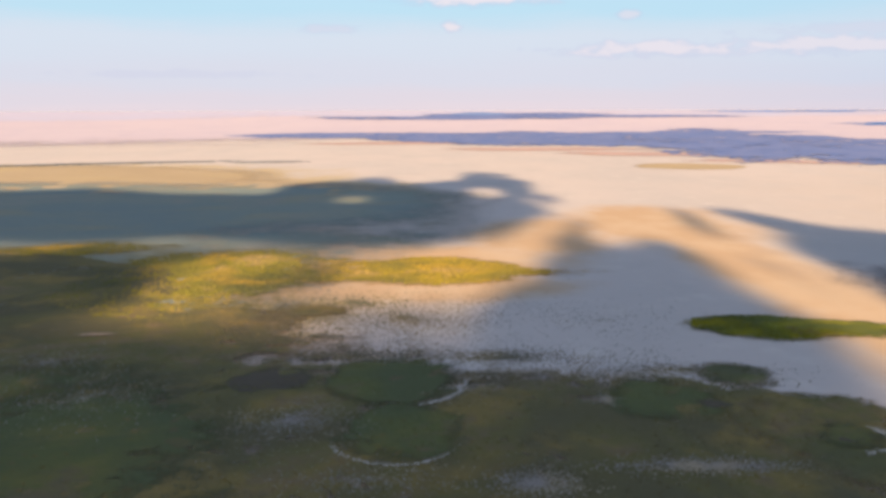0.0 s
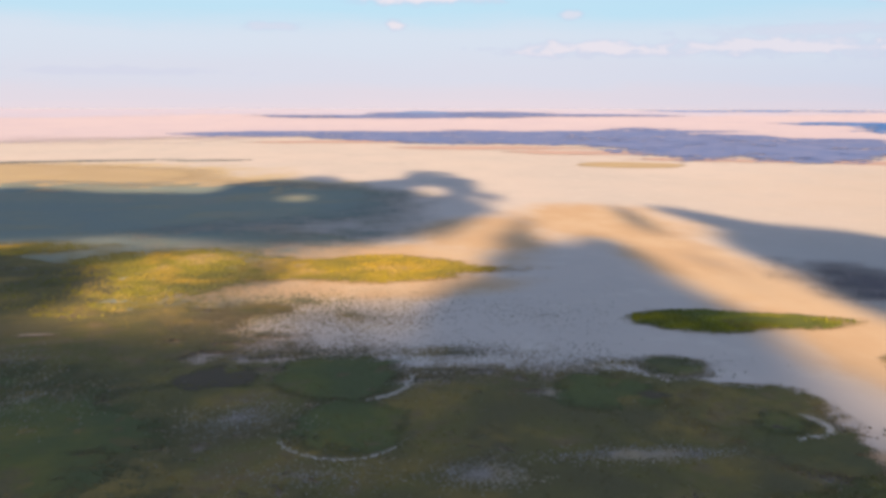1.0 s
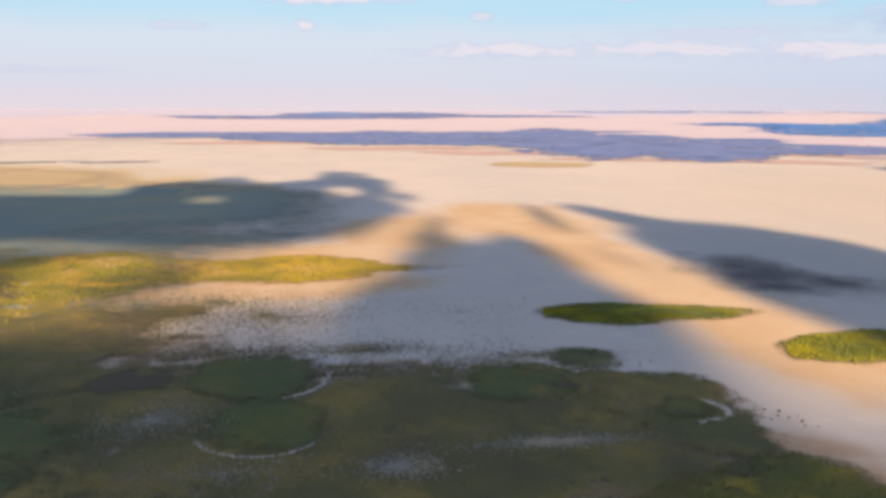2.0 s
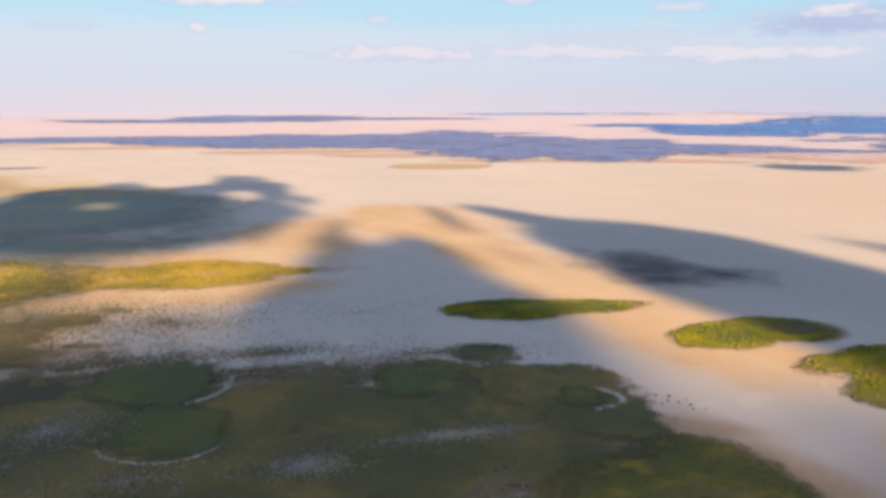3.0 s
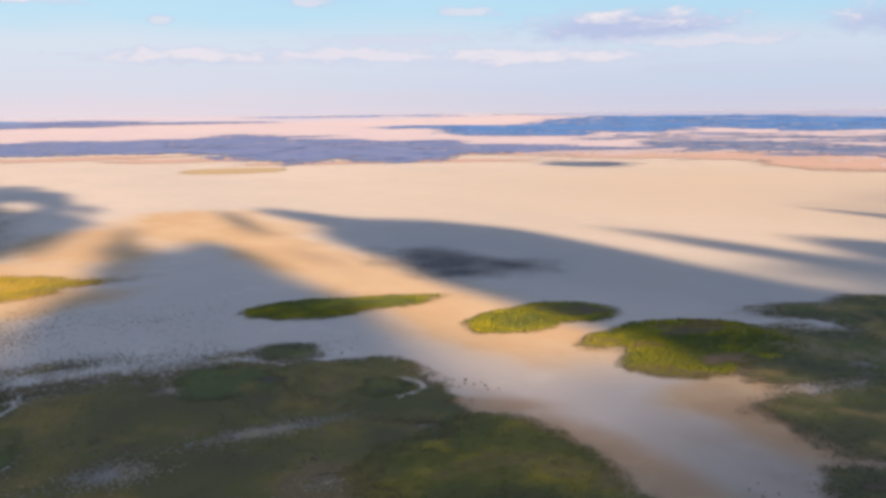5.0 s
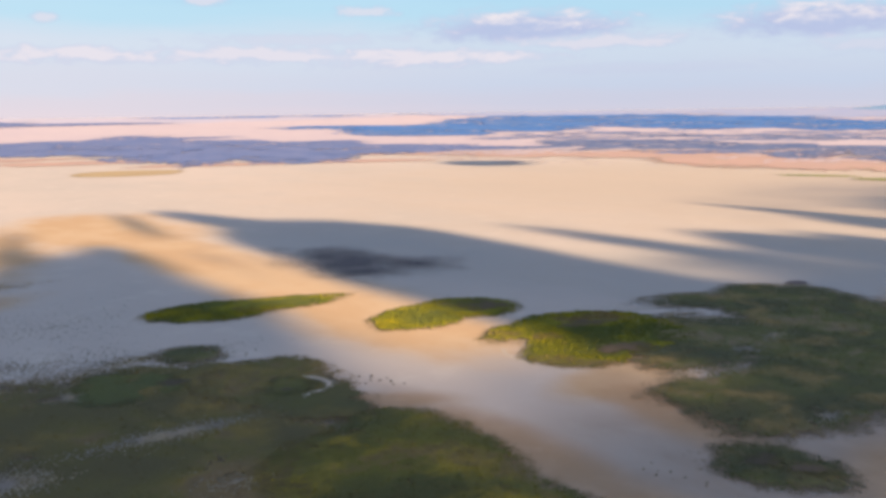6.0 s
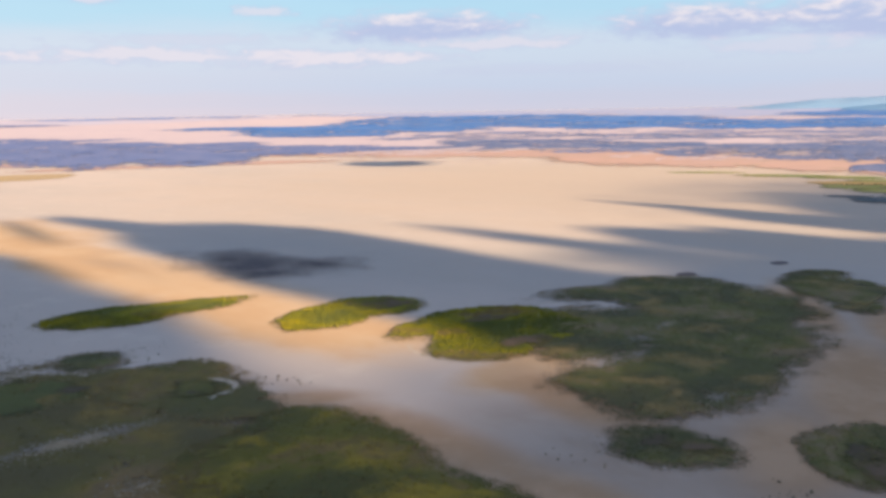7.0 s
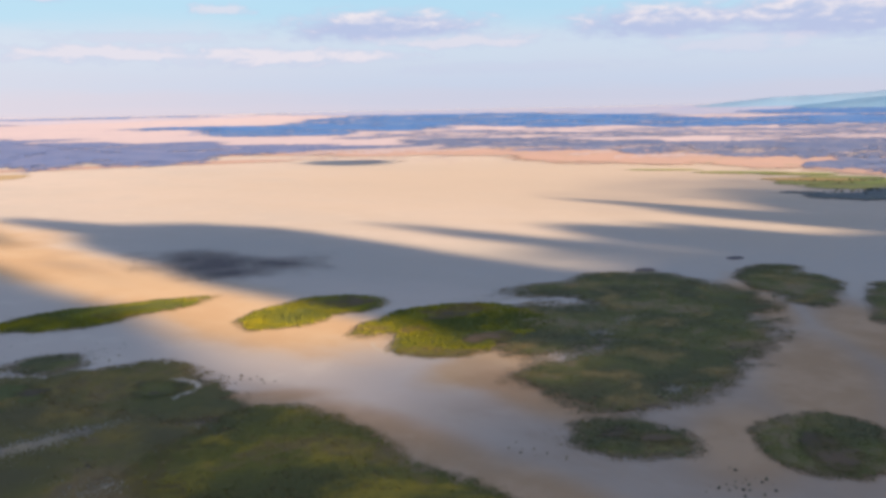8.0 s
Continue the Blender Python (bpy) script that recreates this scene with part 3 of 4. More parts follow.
polar_patch("far_haze_belt", [(69.5, 1190, 3.2, 100), (74, 1140, 4.5, 130)], SLATE, "dark scrub behind the fields, haze painted blue-grey", "woodland", 38, high=0.8, ragged=0.3)


def hill(name, bearing, wide, range_, deep, high, seed, label, mat):
    a, v = np.meshgrid(np.arange(-1, 1.001, 0.02), np.arange(-1, 1.001, 0.05))
    az_, r = bearing + a * wide, range_ + v * deep
    x, y = r * np.sin(np.radians(az_)), r * np.cos(np.radians(az_))
    body = np.clip(1 - a ** 2, 0, 1) ** 1.2 * np.clip(1 - v ** 2, 0, 1)
    z = ground_z(x, y) - 3 + high * body * (1 + 0.38 * fbm(x, y, 420.0, seed, 5))
    used, faces = kept_cells(np.ones(a.shape, bool))
    tagged(mesh_object(name, np.stack([x.ravel(), y.ravel(), z.ravel()], 1)[used], faces, mat), label, "hill", kind="structure")


hill("far_hill", 74, 15, 4700, 120, 62, 46, "pale ridge on the horizon, haze painted blue", RIDGE)
hill("far_hill", 79, 14, 4560, 220, 92, 41, "long hill on the horizon, haze painted blue", HILL)

hill("far_hill", 2.2, 2.4, 4500, 120, 14, 43, "low knoll above the distant plain, haze painted blue", KNOLL)

# ---------------------------------------------------------------- the lake bed's islands
GROUP = "grassy islands on the lake bed"
BARE = [(208, 257, 17, 12, -35), (206, 176, 12, 6, 0), (222, 208, 12, 5, -10), (181, 47, 11, 7, 30), (164, 82, 8, 5, 100)]
mat_of_growth("marsh_island", [(119, 317, 26, 19.5, -10), (148, 316, 31, 13.5, -8)], ISLE, "long flat grassy island with one sunlit yellow-green end",
              "island", 51, relief=0.12, cell=1.0, ragged=2.2, wave=18, clumps=1.6, clump_size=(0.40, 0.6), clear=BARE, group=GROUP, arcs=[(124, 316, 31, 21, -8, 215, 275, 1.4)])
mat_of_growth("marsh_island", [(179, 257, 24.5, 18, 15), (204, 260, 21.5, 18.5, -35)], ISLE, "oval grassy island with a yellow-green sunlit end",
              "island", 52, relief=0.12, cell=1.0, ragged=1.8, wave=18, clumps=1.6, clump_size=(0.40, 0.6), clear=BARE, group=GROUP, arcs=[(196, 259, 34, 22, -12, 10, 75, 2.2)])
mat_of_growth("marsh_island", [(89, 259, 13, 12.5, -30)], PATCHY, "small round dark green island with a pale rim", "island", 53, cell=0.9, ragged=0.9, wave=10,
              clumps=0.3, group=GROUP, arcs=[(88, 260, 15.5, 13.6, 0, 170, 350, 2.4)])
mat_of_growth("marsh_island", [(217, 197, 33, 33, 0), (189, 215, 16, 10, 15), (191, 181, 19, 19, 0)], ISLE, "grassy island end, bright yellow-green where the sun falls",
              "island", 54, relief=0.12, cell=1.2, ragged=3.0, wave=24, clumps=1.4, clump_size=(0.40, 0.6), clear=BARE, group=GROUP, arcs=[(191, 187, 20, 23, 0, 140, 225, 1.5), (236, 217, 22, 13, -30, 20, 110, 2.0)])
mat_of_growth("marsh_island", [(300, 165, 52, 40, 60), (318, 190, 30, 34, -40), (262, 140, 48, 38, 40), (268, 122, 40, 24, 20), (216, 116, 42, 30, 6), (190, 118, 24, 26, 0), (250, 178, 30, 26, 0), (284, 208, 30, 18, -38), (222, 158, 30, 24, 0)],
              PATCHY, "large dark green marsh island with brown bare patches", "island", 63, cell=1.5, ragged=5.5, wave=24, clumps=0.25, clump_size=(0.4, 0.4), clear=BARE, group=GROUP, fringe=12,
              arcs=[(262, 200, 26, 10, -30, 20, 160, 2.6), (300, 132, 40, 30, 50, 300, 350, 1.6)])
mat_of_growth("marsh_island", [(368, 146, 38, 22, 46), (342, 124, 20, 12, 35), (385, 158, 18, 12, 0)], PATCHY, "dark green marsh island across a narrow pale channel", "island", 55, cell=1.6,
              ragged=3.5, wave=22, clumps=0.25, clump_size=(0.4, 0.4), clear=BARE, group=GROUP, fringe=7)
mat_of_growth("marsh_island", [(352, 92, 50, 13, 24)], PATCHY, "low green marsh island at the end of the channel", "island", 56, cell=1.6, ragged=3, wave=22, clumps=0.15,
              group=GROUP, fringe=6)
mat_of_growth("marsh_island", [(160, 88, 17.5, 13.5, 105)], PATCHY, "small round island with a dark brown middle", "island", 57, cell=0.9, ragged=1.1, wave=10,
              clumps=0.5, clump_size=(0.4, 0.4), clear=BARE, group=GROUP, arcs=[(160, 89, 17, 13, 105, 100, 190, 0.9)])
mat_of_growth("marsh_island", [(189, 52, 22.5, 17, 30)], PATCHY, "round green island with a dark hollow in its middle", "island", 58, cell=0.9, ragged=1.4, wave=12,
              clumps=0.5, clump_size=(0.4, 0.4), clear=BARE, group=GROUP, fringe=4)
mat_of_growth("marsh_island", [(350, 207, 7, 4.5, 0)], MUD, "tiny dark islet on pale silt", "island", 59, cell=0.8, ragged=0.7, wave=6, group=GROUP, fringe=1.0)
mat_of_growth("marsh_island", [(407, 191, 6, 4, 0)], MUD, "tiny dark islet on pale silt", "island", 60, cell=0.8, ragged=0.7, wave=6, group=GROUP, fringe=1.0)
mat_of_growth("marsh_island", [(357, 1255, 82, 70, 0)], TAN, "far flat tan island of dry grass", "island", 61, cell=6, ragged=12, wave=80, bank=20, group=GROUP, fringe=12)
mat_of_growth("mud_flat", [(223, 397, 40, 56, 10), (213, 357, 31, 28, 0), (248, 362, 30, 34, 0)], MUD, "dark damp mud patch on the pale lake bed", "mud", 62, cell=2.5, ragged=10, wave=28, high=0.1, base=0.1,
              bank=14, relief=0.02, kind="structure", fringe=46)
for hx, hy, ha, hb, ht in ((187, 54, 7, 4.5, 30), (160, 91, 5, 3.5, 0), (101, 203, 5.5, 3.5, 0), (-51, 251, 13, 11, 0), (74, 229, 5, 4, 0)):
    mat_of_growth("mud_hollow", [(hx, hy, ha, hb, ht)], HOLLOW, "dark damp hollow in the growth", "mud", 64 + int(ha), cell=0.8, ragged=0.35 * ha, wave=ha, high=0.10,
                  base={74: 1.08, 187: 0.58, 160: 0.58, -51: 1.0}.get(hx, 1.12), relief=0.05, bank=0.8 * ha, kind="structure", fringe=0.55 * ha)

for ex, ey, ea, eb, et in BARE:
    mat_of_growth("bare_patch", [(ex, ey, ea, eb, et)], EARTH, "bare brown patch in the island's growth", "earth", 130 + int(ea), cell=0.9, ragged=0.3 * eb, wave=6, high=0.08, base=0.72,
                  relief=0.05, bank=3, kind="structure", fringe=1.3 * eb)

# near marsh
mat_of_growth("marsh_meadow", [(-130, 205, 190, 112, 0), (0, 170, 98, 113, 0), (62, 211, 50, 51, 0), (-92, 293, 72, 58, 0), (52, 120, 50, 60, 0), (96, 207, 21, 24, -15), (98, 226, 20, 22, 0), (72, 130, 38, 52, 0), (80, 92, 30, 45, 0), (-250, 240, 120, 90, 0), (85, 225, 30, 28, 0), (-240, 355, 130, 135, 10)],
              MARSH, "dark olive marsh meadow with white salt flecks", "meadow", 71, cell=1.8, ragged=9, wave=34, clumps=0.10, clump_size=(0.5, 0.4), relief=0.14, high=1.0, fringe=((20, 70), (42, 12)), kind="structure", solid=(-90, -50))
mat_of_growth("marsh_meadow", [(90, 212, 25, 34, -10), (98, 190, 21, 24, 0), (104, 222, 15, 20, 0), (102, 178, 14, 14, 0)], BANK, "dark green end of the marsh beside the channel", "meadow", 72, cell=1.4, ragged=3.5, wave=20, clumps=0.12,
              relief=0.12, high=0.9, fringe=((80, 100), (18, 8)), kind="structure", base=0.16)
mat_of_growth("marsh_meadow", [(-54, 346, 20, 15, 0), (-80, 330, 26, 16, 0)], MARSH, "dark spur of growth on the pale silt", "meadow", 78, cell=1.6, ragged=5, wave=16, clumps=0.15, high=0.5, fringe=12, kind="structure", base=0.1)
MATS = "round mats in the marsh"
mat_of_growth("round_mat", [(-98, 190, 60, 62, 0), (-125, 250, 46, 34, 0)], ROUND, "broad dark green stand of growth in the marsh", "mat", 79, cell=1.8, ragged=12, wave=30, high=0.10, base=1.0, relief=0.1, clumps=0.08, fringe=34, group=MATS)
mat_of_growth("round_mat", [(-15, 252, 20, 25, 0)], ROUND, "round green mat edged by a white salt line", "mat", 73, cell=1.0, ragged=2.6, wave=11, high=0.10, base=1.0, relief=0.08, clumps=0.18, fringe=9, group=MATS,
              arcs=[(-12, 252, 19, 24, 0, -75, 5, 1.6)])
mat_of_growth("round_mat", [(-10, 211, 17, 22, 0)], ROUND, "round olive mat with a white salt line below it", "mat", 74, cell=1.0, ragged=2.6, wave=11, high=0.10, base=1.0, relief=0.08, clumps=0.18, fringe=9,
              group=MATS, arcs=[(-11, 209, 16.5, 21, 0, 200, 335, 1.2)])
mat_of_growth("round_mat", [(60, 233, 16, 19, 0)], ROUND, "dark green round mat beside the channel", "mat", 75, cell=1.0, ragged=2.6, wave=11, high=0.10, base=1.0, relief=0.08, clumps=0.18, fringe=9, group=MATS)
mat_of_growth("round_mat", [(99, 204, 9, 10, 0)], ROUND, "dark round mat with a white salt hook at its end", "mat", 76, cell=1.0, ragged=2.6, wave=11, high=0.10, base=1.17, relief=0.08, clumps=0.18, fringe=9,
              group=MATS, arcs=[(99, 204, 10.5, 11, 0, -100, 45, 2.2)])
mat_of_growth("marsh_meadow", [(88, 138, 36, 36, 0), (98, 156, 26, 25, 0), (92, 96, 29, 48, 0), (58, 105, 36, 35, 0)], MOUND, "olive green mound of growth above a brown bank", "meadow", 77, cell=1.4, ragged=3.2, wave=24,
              high=1.25, bank=20, clumps=0.3, clump_size=(0.35, 0.4), fringe=((95, 110), (22, 8)), kind="structure", base=0.12)

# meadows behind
mat_of_growth("grass_meadow", [(-420, 640, 330, 380, 0), (-150, 760, 220, 240, 0), (-95, 730, 105, 170, -20), (-220, 440, 200, 210, 0), (-165, 390, 95, 100, 0), (-110, 540, 120, 120, 0), (-40, 540, 80, 80, 0)], HAZED_MEADOW,
              "wide green meadow in cloud shade, haze painted blue-grey over it", "meadow", 83, cell=5, ragged=25, wave=120, bank=40, high=0.5, fringe=85, kind="structure")
mat_of_growth("grass_meadow", [(-6, 436, 52, 43, 0), (36, 432, 36, 17, 0), (-66, 442, 44, 40, 0)], GOLD, "golden green grass meadow in low sun", "meadow", 81, cell=2.2, ragged=6, wave=34, clumps=0.6, clump_size=(0.6, 0.55), fringe=14,
              kind="structure", base=0.05, high=0.4)
mat_of_growth("grass_meadow", [(-128, 410, 72, 88, 10), (-105, 455, 58, 52, 0), (-235, 500, 90, 32, 12)], LIT_MEADOW, "sunlit stretch of the meadow, low sun painted yellow-green", "meadow", 82, cell=2.2, ragged=14, wave=45, clumps=0.4, clump_size=(0.7, 0.55),
              fringe=40, kind="structure", base=0.2, high=0.6)
mat_of_growth("grass_meadow", [(-480, 1090, 330, 230, -18), (-230, 960, 150, 100, -20), (-150, 900, 110, 90, 0)], TAN, "far golden grassland behind the meadow", "meadow", 84, cell=8, ragged=30, wave=160, bank=30,
              high=0.6, fringe=60, kind="structure", base=-0.2)

polar_patch("tree_line", [(-21, 1440, 8, 16), (-11, 1400, 2.5, 10)], SCRUB, "thin dark line of scrub on the far plain", "scrub", 39, high=1.2, ragged=0.3, cells=(0.08, 4.0))

# fields at the lake's end
for n_, (blob, crop) in enumerate([((67.0, 1030, 2.6, 22), FIELD), ((69.6, 985, 2.2, 20), FIELD), ((68.0, 955, 3.0, 17), STUBBLE), ((70.6, 925, 2.6, 20), FIELD), ((67.6, 905, 2.0, 18), FIELD), ((70.0, 872, 2.8, 20), FIELD),
                                   ((72.9, 955, 1.6, 22), FIELD), ((73.4, 905, 1.6, 16), STUBBLE), ((72.6, 862, 1.6, 16), FIELD), ((64.0, 1045, 3.6, 20), FIELD), ((59.0, 1090, 3.0, 14), FIELD)]):
    ob = polar_patch("crop_field", [blob], crop, "ripe tan crop field at the lake's end" if crop is STUBBLE else "bright green crop field at the lake's end", "field", 91 + n_, high=0.4, ragged=0.14,
                     cells=(0.05, 4.0), bumpy=0.0, kind="thing")
    tagged(ob, group="fields")
polar_patch("field_margin", [(69.5, 940, 4.5, 75), (72.5, 900, 3.0, 80)], VERGE, "rough green verges between the fields", "margin", 98, high=0.1, ragged=0.2, cells=(0.06, 6.0), lift=0.1)
polar_patch("field_margin", [(71.0, 785, 3.2, 34), (74, 830, 3, 60), (67.5, 812, 1.4, 8)], SCRUB, "dark green rough margin below the fields", "margin", 97, high=0.6, ragged=0.3, cells=(0.06, 6.0))


def flecks(name, zones, seed, count, size, mat, label, category, base, tall=0.12):
    """Small bits scattered thickly and thinly over the zones (ellipses), joined as one."""
    rng = np.random.default_rng(seed)
    xs, ys = [], []
    for cx, cy, a, b, share in zones:
        n = int(count * share)
        r, t = 0.62 * np.abs(rng.normal(size=n)) ** 0.8, rng.uniform(0, 6.2832, n)
        x, y = cx + a * r * np.cos(t), cy + b * r * np.sin(t)
        keep = 0.6 * fbm(x, y, 14.0, seed, 3) + rng.uniform(-0.8, 0.8, n) - 0.6 * r > -0.45
        xs.append(x[keep]), ys.append(y[keep])
    x, y = np.concatenate(xs), np.concatenate(ys)
    n = len(x)
    v = np.zeros((n, 6, 3))
    turn, s_ = rng.uniform(0, 6.28, n), size * rng.uniform(0.4, 1.6, n) ** 1.5
    for k in range(5):
        a = turn + k * 1.2566
        q = s_ * rng.uniform(0.6, 1.2, n)
        v[:, k] = np.stack([x + 1.3 * q * np.cos(a), y + q * np.sin(a), np.full(n, base - 0.03)], 1)
    v[:, 5] = np.stack([x, y, base + tall * rng.uniform(0.5, 1.5, n) * s_ / size], 1)
    f = np.concatenate([np.arange(n)[:, None] * 6 + np.array([[k, (k + 1) % 5, 5]]) for k in range(5)])
    tagged(mesh_object(name, v.reshape(-1, 3), f, mat), label, category, kind="stuff")


for k, (px_, py_, pa, pb) in enumerate([(-124, 305, 8, 2.6)]):
    mat_of_growth("sand_patch", [(px_, py_, pa, pb, 5)], BROWN, "bare patch of pale sand in the meadow", "sand", 120 + k, cell=0.8, ragged=0.8, wave=5, high=0.15, base=1.25, bank=2, relief=0.03,
                  kind="structure", fringe=2.2)
flecks("salt_flecks", [(-39, 217, 18, 18, 1.0), (20, 178, 13, 9, 0.6), (59, 187, 25, 6, 0.7), (45, 233, 4, 6, 0.14), (-100, 235, 35, 30, 0.5), (-125, 270, 30, 25, 0.35),
       (60, 150, 14, 8, 0.12), (-20, 180, 40, 15, 0.25)], 111, 6200, 0.13, FLECK, "pale salt flecks between the marsh plants", "salt", 1.1, 0.08)
flecks("salt_flecks", [(258, 155, 12, 5, 0.5), (252, 200, 20, 4, 0.9), (262, 186, 12, 4, 0.4), (196, 144, 10, 6, 0.5), (198, 98, 9, 5, 0.4), (236, 150, 9, 6, 0.3), (109, 108, 4, 3, 0.12)], 117, 900, 0.16, FLECK, "pale salt flecks in the island's growth", "salt", 0.75, 0.1)
flecks("saltbush", [(-15, 335, 50, 60, 3.0), (-50, 345, 24, 30, 2.4), (20, 278, 50, 16, 2.0), (15, 260, 62, 10, 1.8), (-62, 350, 24, 36, 1.4), (-60, 305, 34, 12, 1.0), (75, 264, 34, 10, 0.8), (60, 330, 70, 60, 0.35), (112, 205, 8, 10, 0.2)], 112, 6500, 0.14, BUSH,
       "low grey-green saltbush scattered over pale silt", "bush", 0.0, 0.16)
flecks("saltbush", [(-68, 352, 24, 36, 1.1), (-58, 345, 26, 34, 0.6), (-36, 360, 28, 16, 0.7), (-64, 318, 26, 14, 0.7)], 115, 1500, 0.36, BUSH, "olive saltbush clumps on pale silt", "bush", 0.0, 0.3)
flecks("saltbush", [(10, 252, 70, 9, 1.0), (60, 250, 40, 8, 0.5), (-30, 280, 30, 12, 0.5)], 116, 3000, 0.2, BUSH, "low grey-green saltbush along the marsh edge", "bush", 0.25, 0.25)
flecks("saltbush", [(155, 55, 9, 10, 1.0), (140, 100, 8, 14, 0.4)], 113, 40, 0.24, BUSH, "low dark saltbush on the channel's bank", "bush", 0.0, 0.3)


def shrub_mesh(seed, wide, high):
    """A rounded shrub of many small leaf clumps on a few bent stems."""
    rng = np.random.default_rng(seed)
    verts, faces = [], []
    for _ in range(46):
        d = rng.normal(size=3)
        d /= np.linalg.norm(d)
        r = rng.uniform(0.5, 1.0)
        c = np.array([d[0] * wide * r, d[1] * wide * r, high * (0.5 + 0.5 * d[2] * r)])
        k = len(verts)
        for _ in range(4):
            verts.append(tuple(c + rng.normal(size=3) * 0.22 * wide))
        faces += [(k, k + 1, k + 2), (k, k + 2, k + 3), (k, k + 1, k + 3), (k + 1, k + 2, k + 3)]
    return verts, faces


for k, (sx, sy, size) in enumerate([(117, 202, 0.7), (121, 203, 0.9), (124, 201, 1.1), (124, 196, 0.8), (126, 193, 1.0), (125, 190, 0.7), (119, 196, 0.7), (122, 198, 0.8),
                                    (127, 197, 0.6), (128, 189, 0.6), (160, 60, 0.8), (158, 53, 0.7), (152, 54, 0.9), (149, 58, 0.6), (156, 49, 0.7)]):
    ob = mesh_object("shrub", *shrub_mesh(200 + k, 0.44 * size, 0.5 * size), SHRUB, smooth=False)
    ob.location = (sx, sy, -0.05)
    tagged(ob, "small dark shrub on pale silt by the channel", "shrub", "shrubs by the channel")


def tree(x, y, high, seed):
    """A field tree: tapered trunk with limbs, and a crown of small leaf clumps with gaps."""
    rng = np.random.default_rng(seed)
    root = new("tree")
    root.location = (x, y, 0.2)
    verts, faces = [], []

    def limb(p, q, r0, r1):
        k = len(verts)
        for c, r in ((p, r0), (q, r1)):
            for i in range(6):
                verts.append((c[0] + r * math.cos(i * 1.047), c[1] + r * math.sin(i * 1.047), c[2]))
        faces.extend((k + i, k + (i + 1) % 6, k + 6 + (i + 1) % 6, k + 6 + i) for i in range(6))
    limb((0, 0, -0.3), (0.1, 0, high * 0.45), 0.05 * high, 0.03 * high)
    for _ in range(4):
        a = rng.uniform(0, 6.28)
        limb((0.1, 0, high * 0.4), (0.22 * high * math.cos(a), 0.22 * high * math.sin(a), high * rng.uniform(0.6, 0.8)), 0.025 * high, 0.01 * high)
    mesh_object("trunk", verts, faces, BARK, root)
    leaves, lf = [], []
    for _ in range(90):
        d = rng.normal(size=3)
        d /= np.linalg.norm(d)
        r = rng.uniform(0.55, 1.0)
        c = np.array([d[0] * 0.42 * high * r, d[1] * 0.42 * high * r, high * (0.66 + 0.32 * d[2] * r)])
        k = len(leaves)
        for _ in range(4):
            leaves.append(tuple(c + rng.normal(size=3) * 0.075 * high))
        lf += [(k, k + 1, k + 2), (k, k + 2, k + 3), (k, k + 1, k + 3), (k + 1, k + 2, k + 3)]
    mesh_object("crown", leaves, lf, TREE, root, smooth=False)
    return tagged(root, "dark leafy tree in a row beside the green fields", "tree", "field trees")


TREE = leaf_material("tree_leaf", (0.050, 0.070, 0.045), (0.085, 0.105, 0.055))
BARK = plain_material("bark", (0.10, 0.08, 0.06), (0.13, 0.10, 0.08), (0.08, 0.06, 0.05), 1.5)
kinds = [tree(855, 320, 1.9, 301), tree(860, 310, 2.2, 302), tree(757, 258, 1.7, 303)]
place = np.random.default_rng(7)
for k in range(44):
    az_, r_ = ((67.0 + 0.3 * k, 925 + 2 * k) if k < 18 else (69.0 + 0.14 * (k - 18), 812 + 1.5 * (k - 18)))
    az_, r_ = math.radians(az_ + place.normal() * 0.08), r_ + place.normal() * 4
    copy_thing(kinds[k % 3], pose(r_ * math.sin(az_), r_ * math.cos(az_), 0.2, 0, 0, place.uniform(0, 360)) @ Matrix.Scale(float(place.uniform(0.6, 1.2)), 4))


# ---------------------------------------------------------------- unseen clouds behind the view, shaped by the shade they lay on the flat
def cloud_bank(blobs, seed, label, holes=(), ragged=14.0, wave=70.0, rim=28.0, cell=8.0, thick=7.0, most=1.3):
    """A flat bank of cloud. Its blobs are given where its shade falls on the ground."""
    x, y = grid_over(blobs, cell, rim * 2)
    d = depth_inside(x, y, blobs) + ragged * fbm(x, y * 0.6, wave, seed, 4)
    for hx, hy, a, b in holes:
        d = np.minimum(d, (np.hypot((x - hx) / a, (y - hy) / b) - 1) * min(a, b) + 0.4 * ragged * fbm(x, y, wave, seed + 1, 3))
    dense = np.clip(d / rim + 0.3, 0, 1.3) * (most / 1.3)
    used, faces = kept_cells(dense > 0)
    body = thick * np.clip(dense, 0, 1) * (0.6 + 0.5 * fbm(x, y, 60.0, seed + 2, 3))
    top = np.stack([x.ravel(), y.ravel() - SHIFT, CLOUD_Z + body.ravel()], 1)[used]
    bottom = np.stack([x.ravel(), y.ravel() - SHIFT, CLOUD_Z - 0.3 * body.ravel()], 1)[used]
    n = len(top)
    ob = mesh_object("cloud", np.concatenate([top, bottom]), np.concatenate([faces, faces[:, ::-1] + n]), CLOUD)
    field = ob.data.attributes.new("cloud_cover", "FLOAT", "POINT")
    field.data.foreach_set("value", np.tile(dense.ravel()[used], 2))
    return tagged(ob, label, "cloud", "clouds", "structure")


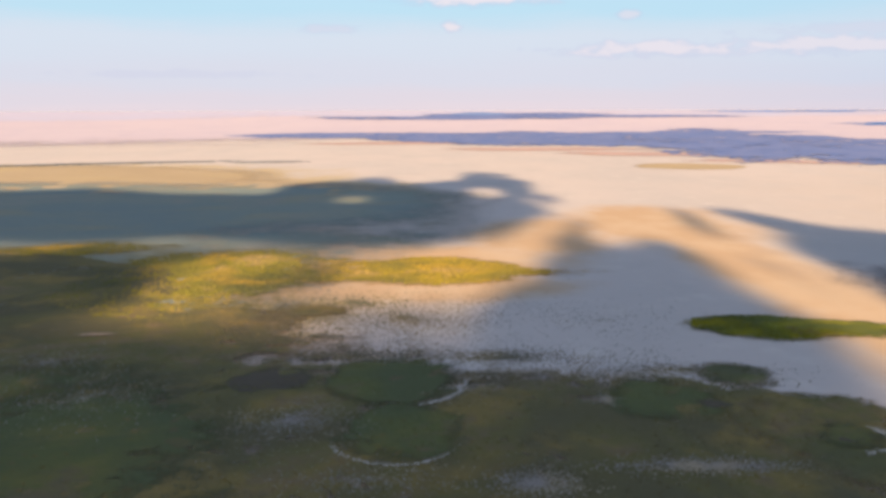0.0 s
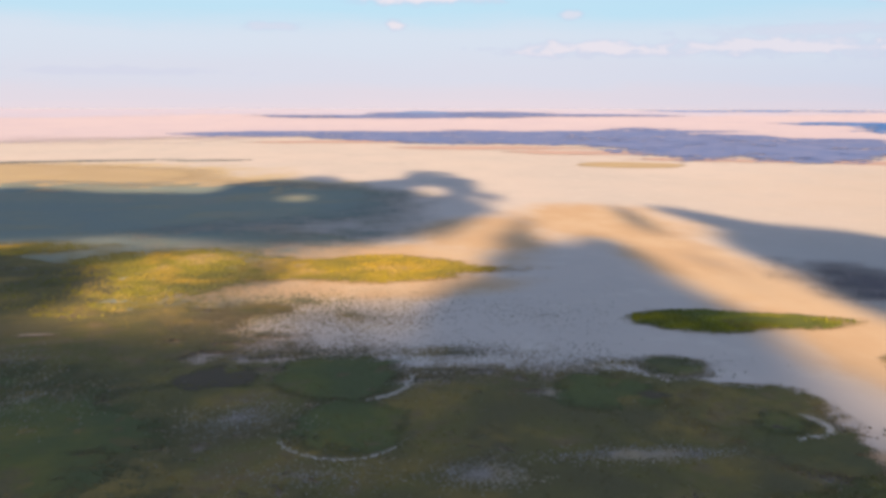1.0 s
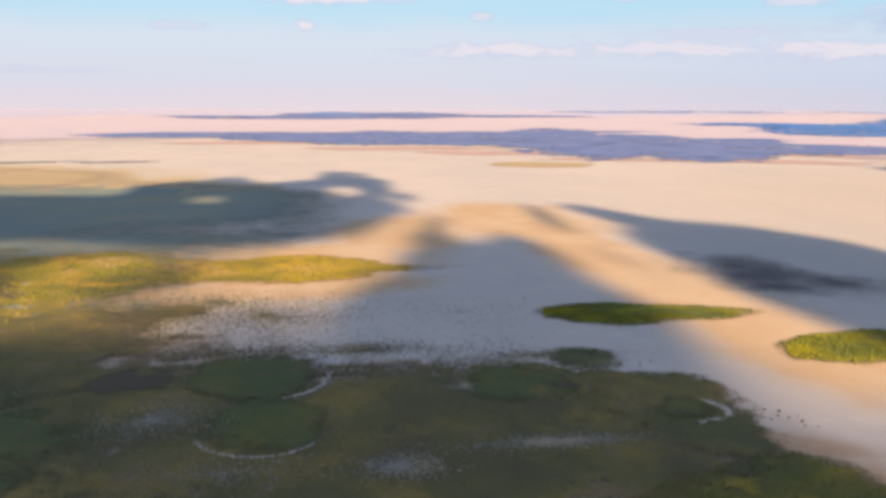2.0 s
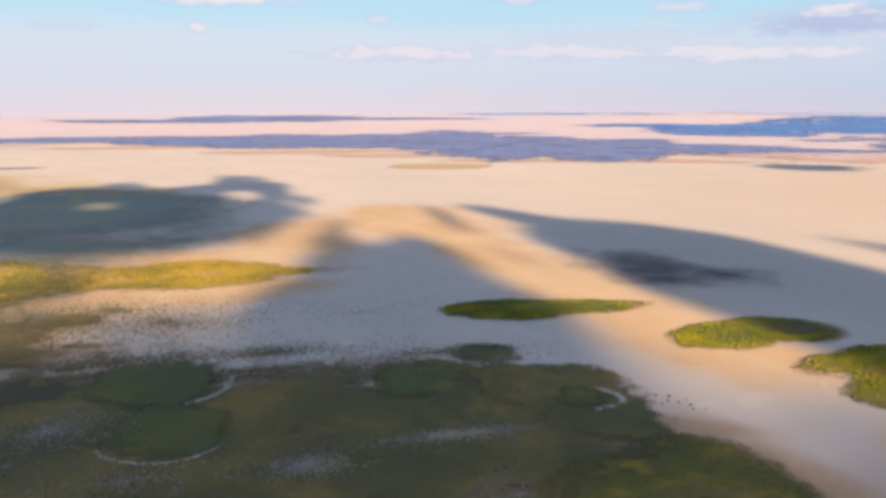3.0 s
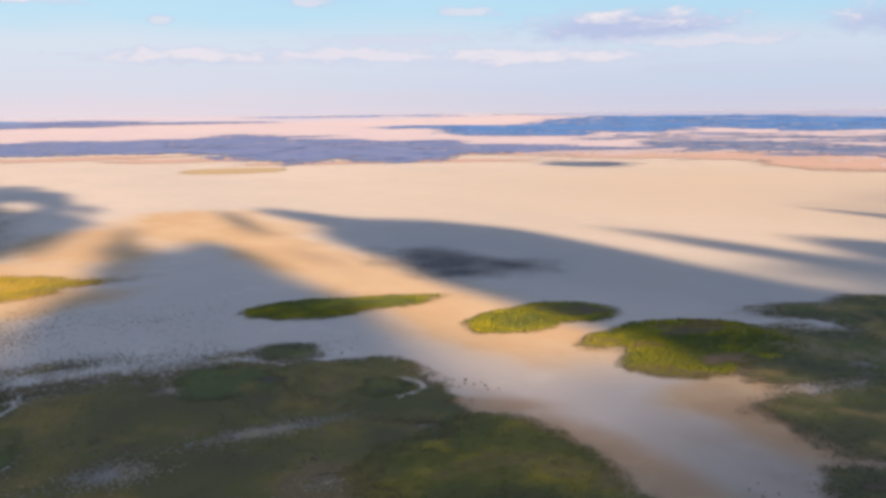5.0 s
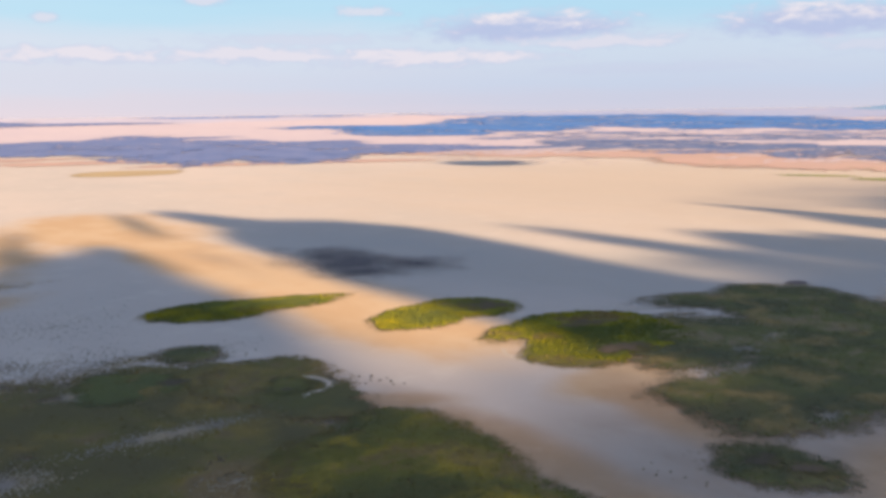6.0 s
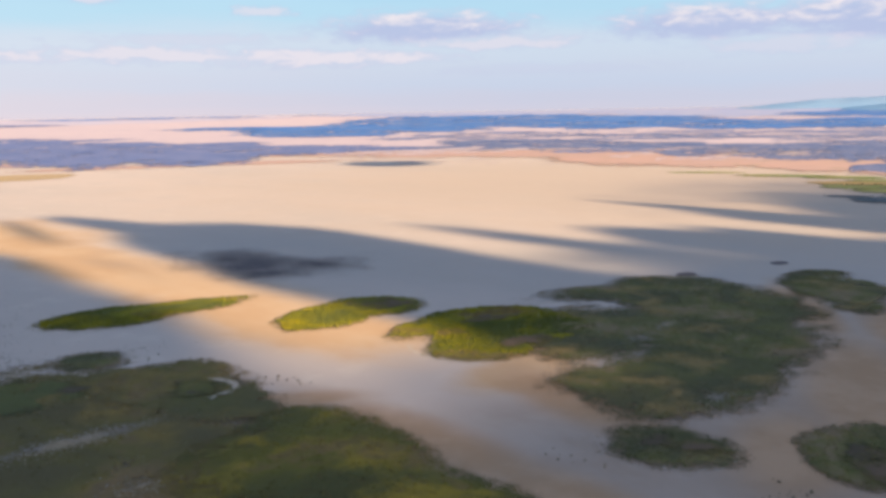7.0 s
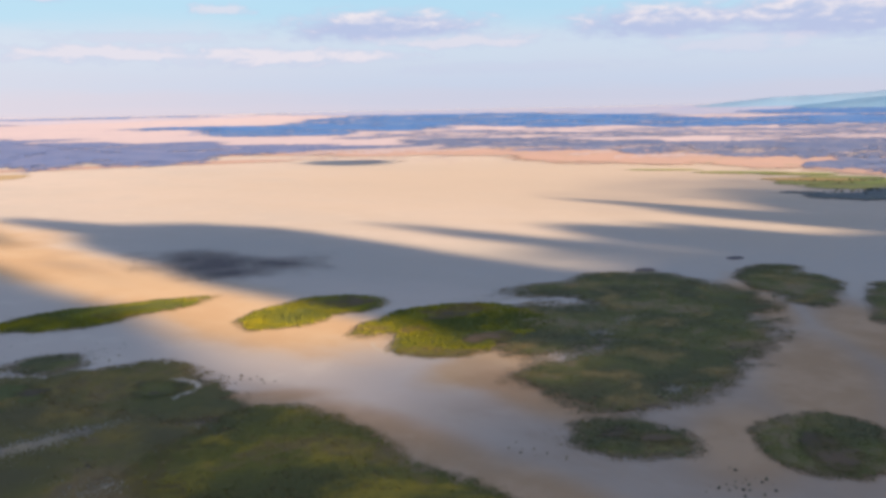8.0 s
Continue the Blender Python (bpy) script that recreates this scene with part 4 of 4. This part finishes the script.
cloud_bank([(-390, 715, 190, 185, 5), (-230, 690, 150, 165, 0), (-90, 790, 85, 255, 0), (-75, 900, 42, 165, 0), (0, 800, 90, 220, -4), (54, 900, 48, 190, 0), (40, 690, 48, 135, -8), (-70, 625, 115, 120, 0), (88, 800, 22, 70, 0)], 101,
           "flat grey-white cloud bank with a hole", holes=[(42, 855, 13, 36), (-80, 790, 14, 26)], rim=30, ragged=16, wave=80)
cloud_bank([(-210, 170, 330, 150, 0), (15, 170, 106, 122, 0), (-250, 395, 124, 102, 0), (-150, 372, 26, 40, 0), (50, 35, 190, 88, 0), (170, 40, 180, 90, 0), (78, 325, 66, 118, 0), (92, 425, 47, 98, 0), (80, 530, 13, 80, -9), (123, 478, 17, 88, 0)], 102,
           "broad grey-white cloud bank", rim=24, ragged=7, wave=45, cell=6)
cloud_bank([(264, 450, 68, 150, 4), (238, 600, 24, 120, 6), (241, 330, 54, 112, 0), (283, 340, 44, 130, 0), (390, 95, 215, 125, 0), (258, 235, 68, 98, 0), (238, 195, 44, 50, 0)], 103, "long grey-white cloud bank", rim=18, ragged=7, cell=6)
# unseen veils, added to dim ground that came out too bright
cloud_bank([(112, 240, 40, 85, 0), (165, 140, 66, 72, 0)], 109, "unseen thin veil of cloud added to dim the ground", rim=50, ragged=10, most=0.50)
cloud_bank([(-130, 490, 130, 45, 0), (-60, 440, 30, 70, 0)], 114, "unseen thin veil of cloud added to dim the ground", rim=40, ragged=22, wave=50, most=0.50)
cloud_bank([(-25, 325, 75, 60, 0)], 115, "unseen thin veil of cloud added to dim the ground", rim=45, ragged=18, wave=50, most=0.50)
cloud_bank([(385, 250, 75, 62, 0)], 116, "unseen thin veil of cloud added to dim the ground", rim=45, ragged=12, wave=50, most=0.60)
cloud_bank([(388, 310, 15, 115, 2)], 104, "thin drawn-out cloud", rim=18, ragged=6, cell=6, most=0.95)
cloud_bank([(460, 215, 38, 120, 4), (500, 250, 13, 90, 0)], 105, "thin drawn-out cloud", rim=16, ragged=7, cell=6)
cloud_bank([(594, 330, 16, 130, 0), (580, 205, 38, 150, 2), (668, 165, 72, 160, 0)], 106, "thin drawn-out cloud", rim=14, ragged=6, cell=6)
cloud_bank([(735, 235, 110, 165, 0), (690, 130, 110, 100, 0)], 110, "unseen thin veil of cloud added to dim the ground", rim=70, ragged=25, wave=120, cell=14, most=0.72)

# another added veil, dimming the flat's far right
cloud_bank([(800, 330, 250, 230, 0)], 117, "wide unseen veil of cloud added to dim the ground", rim=200, ragged=0, cell=22, most=0.42)
cloud_bank([(840, 1060, 75, 90, 40)], 107, "small flat cloud", ragged=14, wave=60, rim=35, most=0.9)
cloud_bank([(182, 650, 10, 80, -6)], 108, "small wisp of cloud", rim=14, ragged=4, cell=5, most=0.85)
cloud_bank([(168, 430, 8, 50, 0)], 111, "small wisp of cloud", rim=14, ragged=4, cell=5, most=0.6)
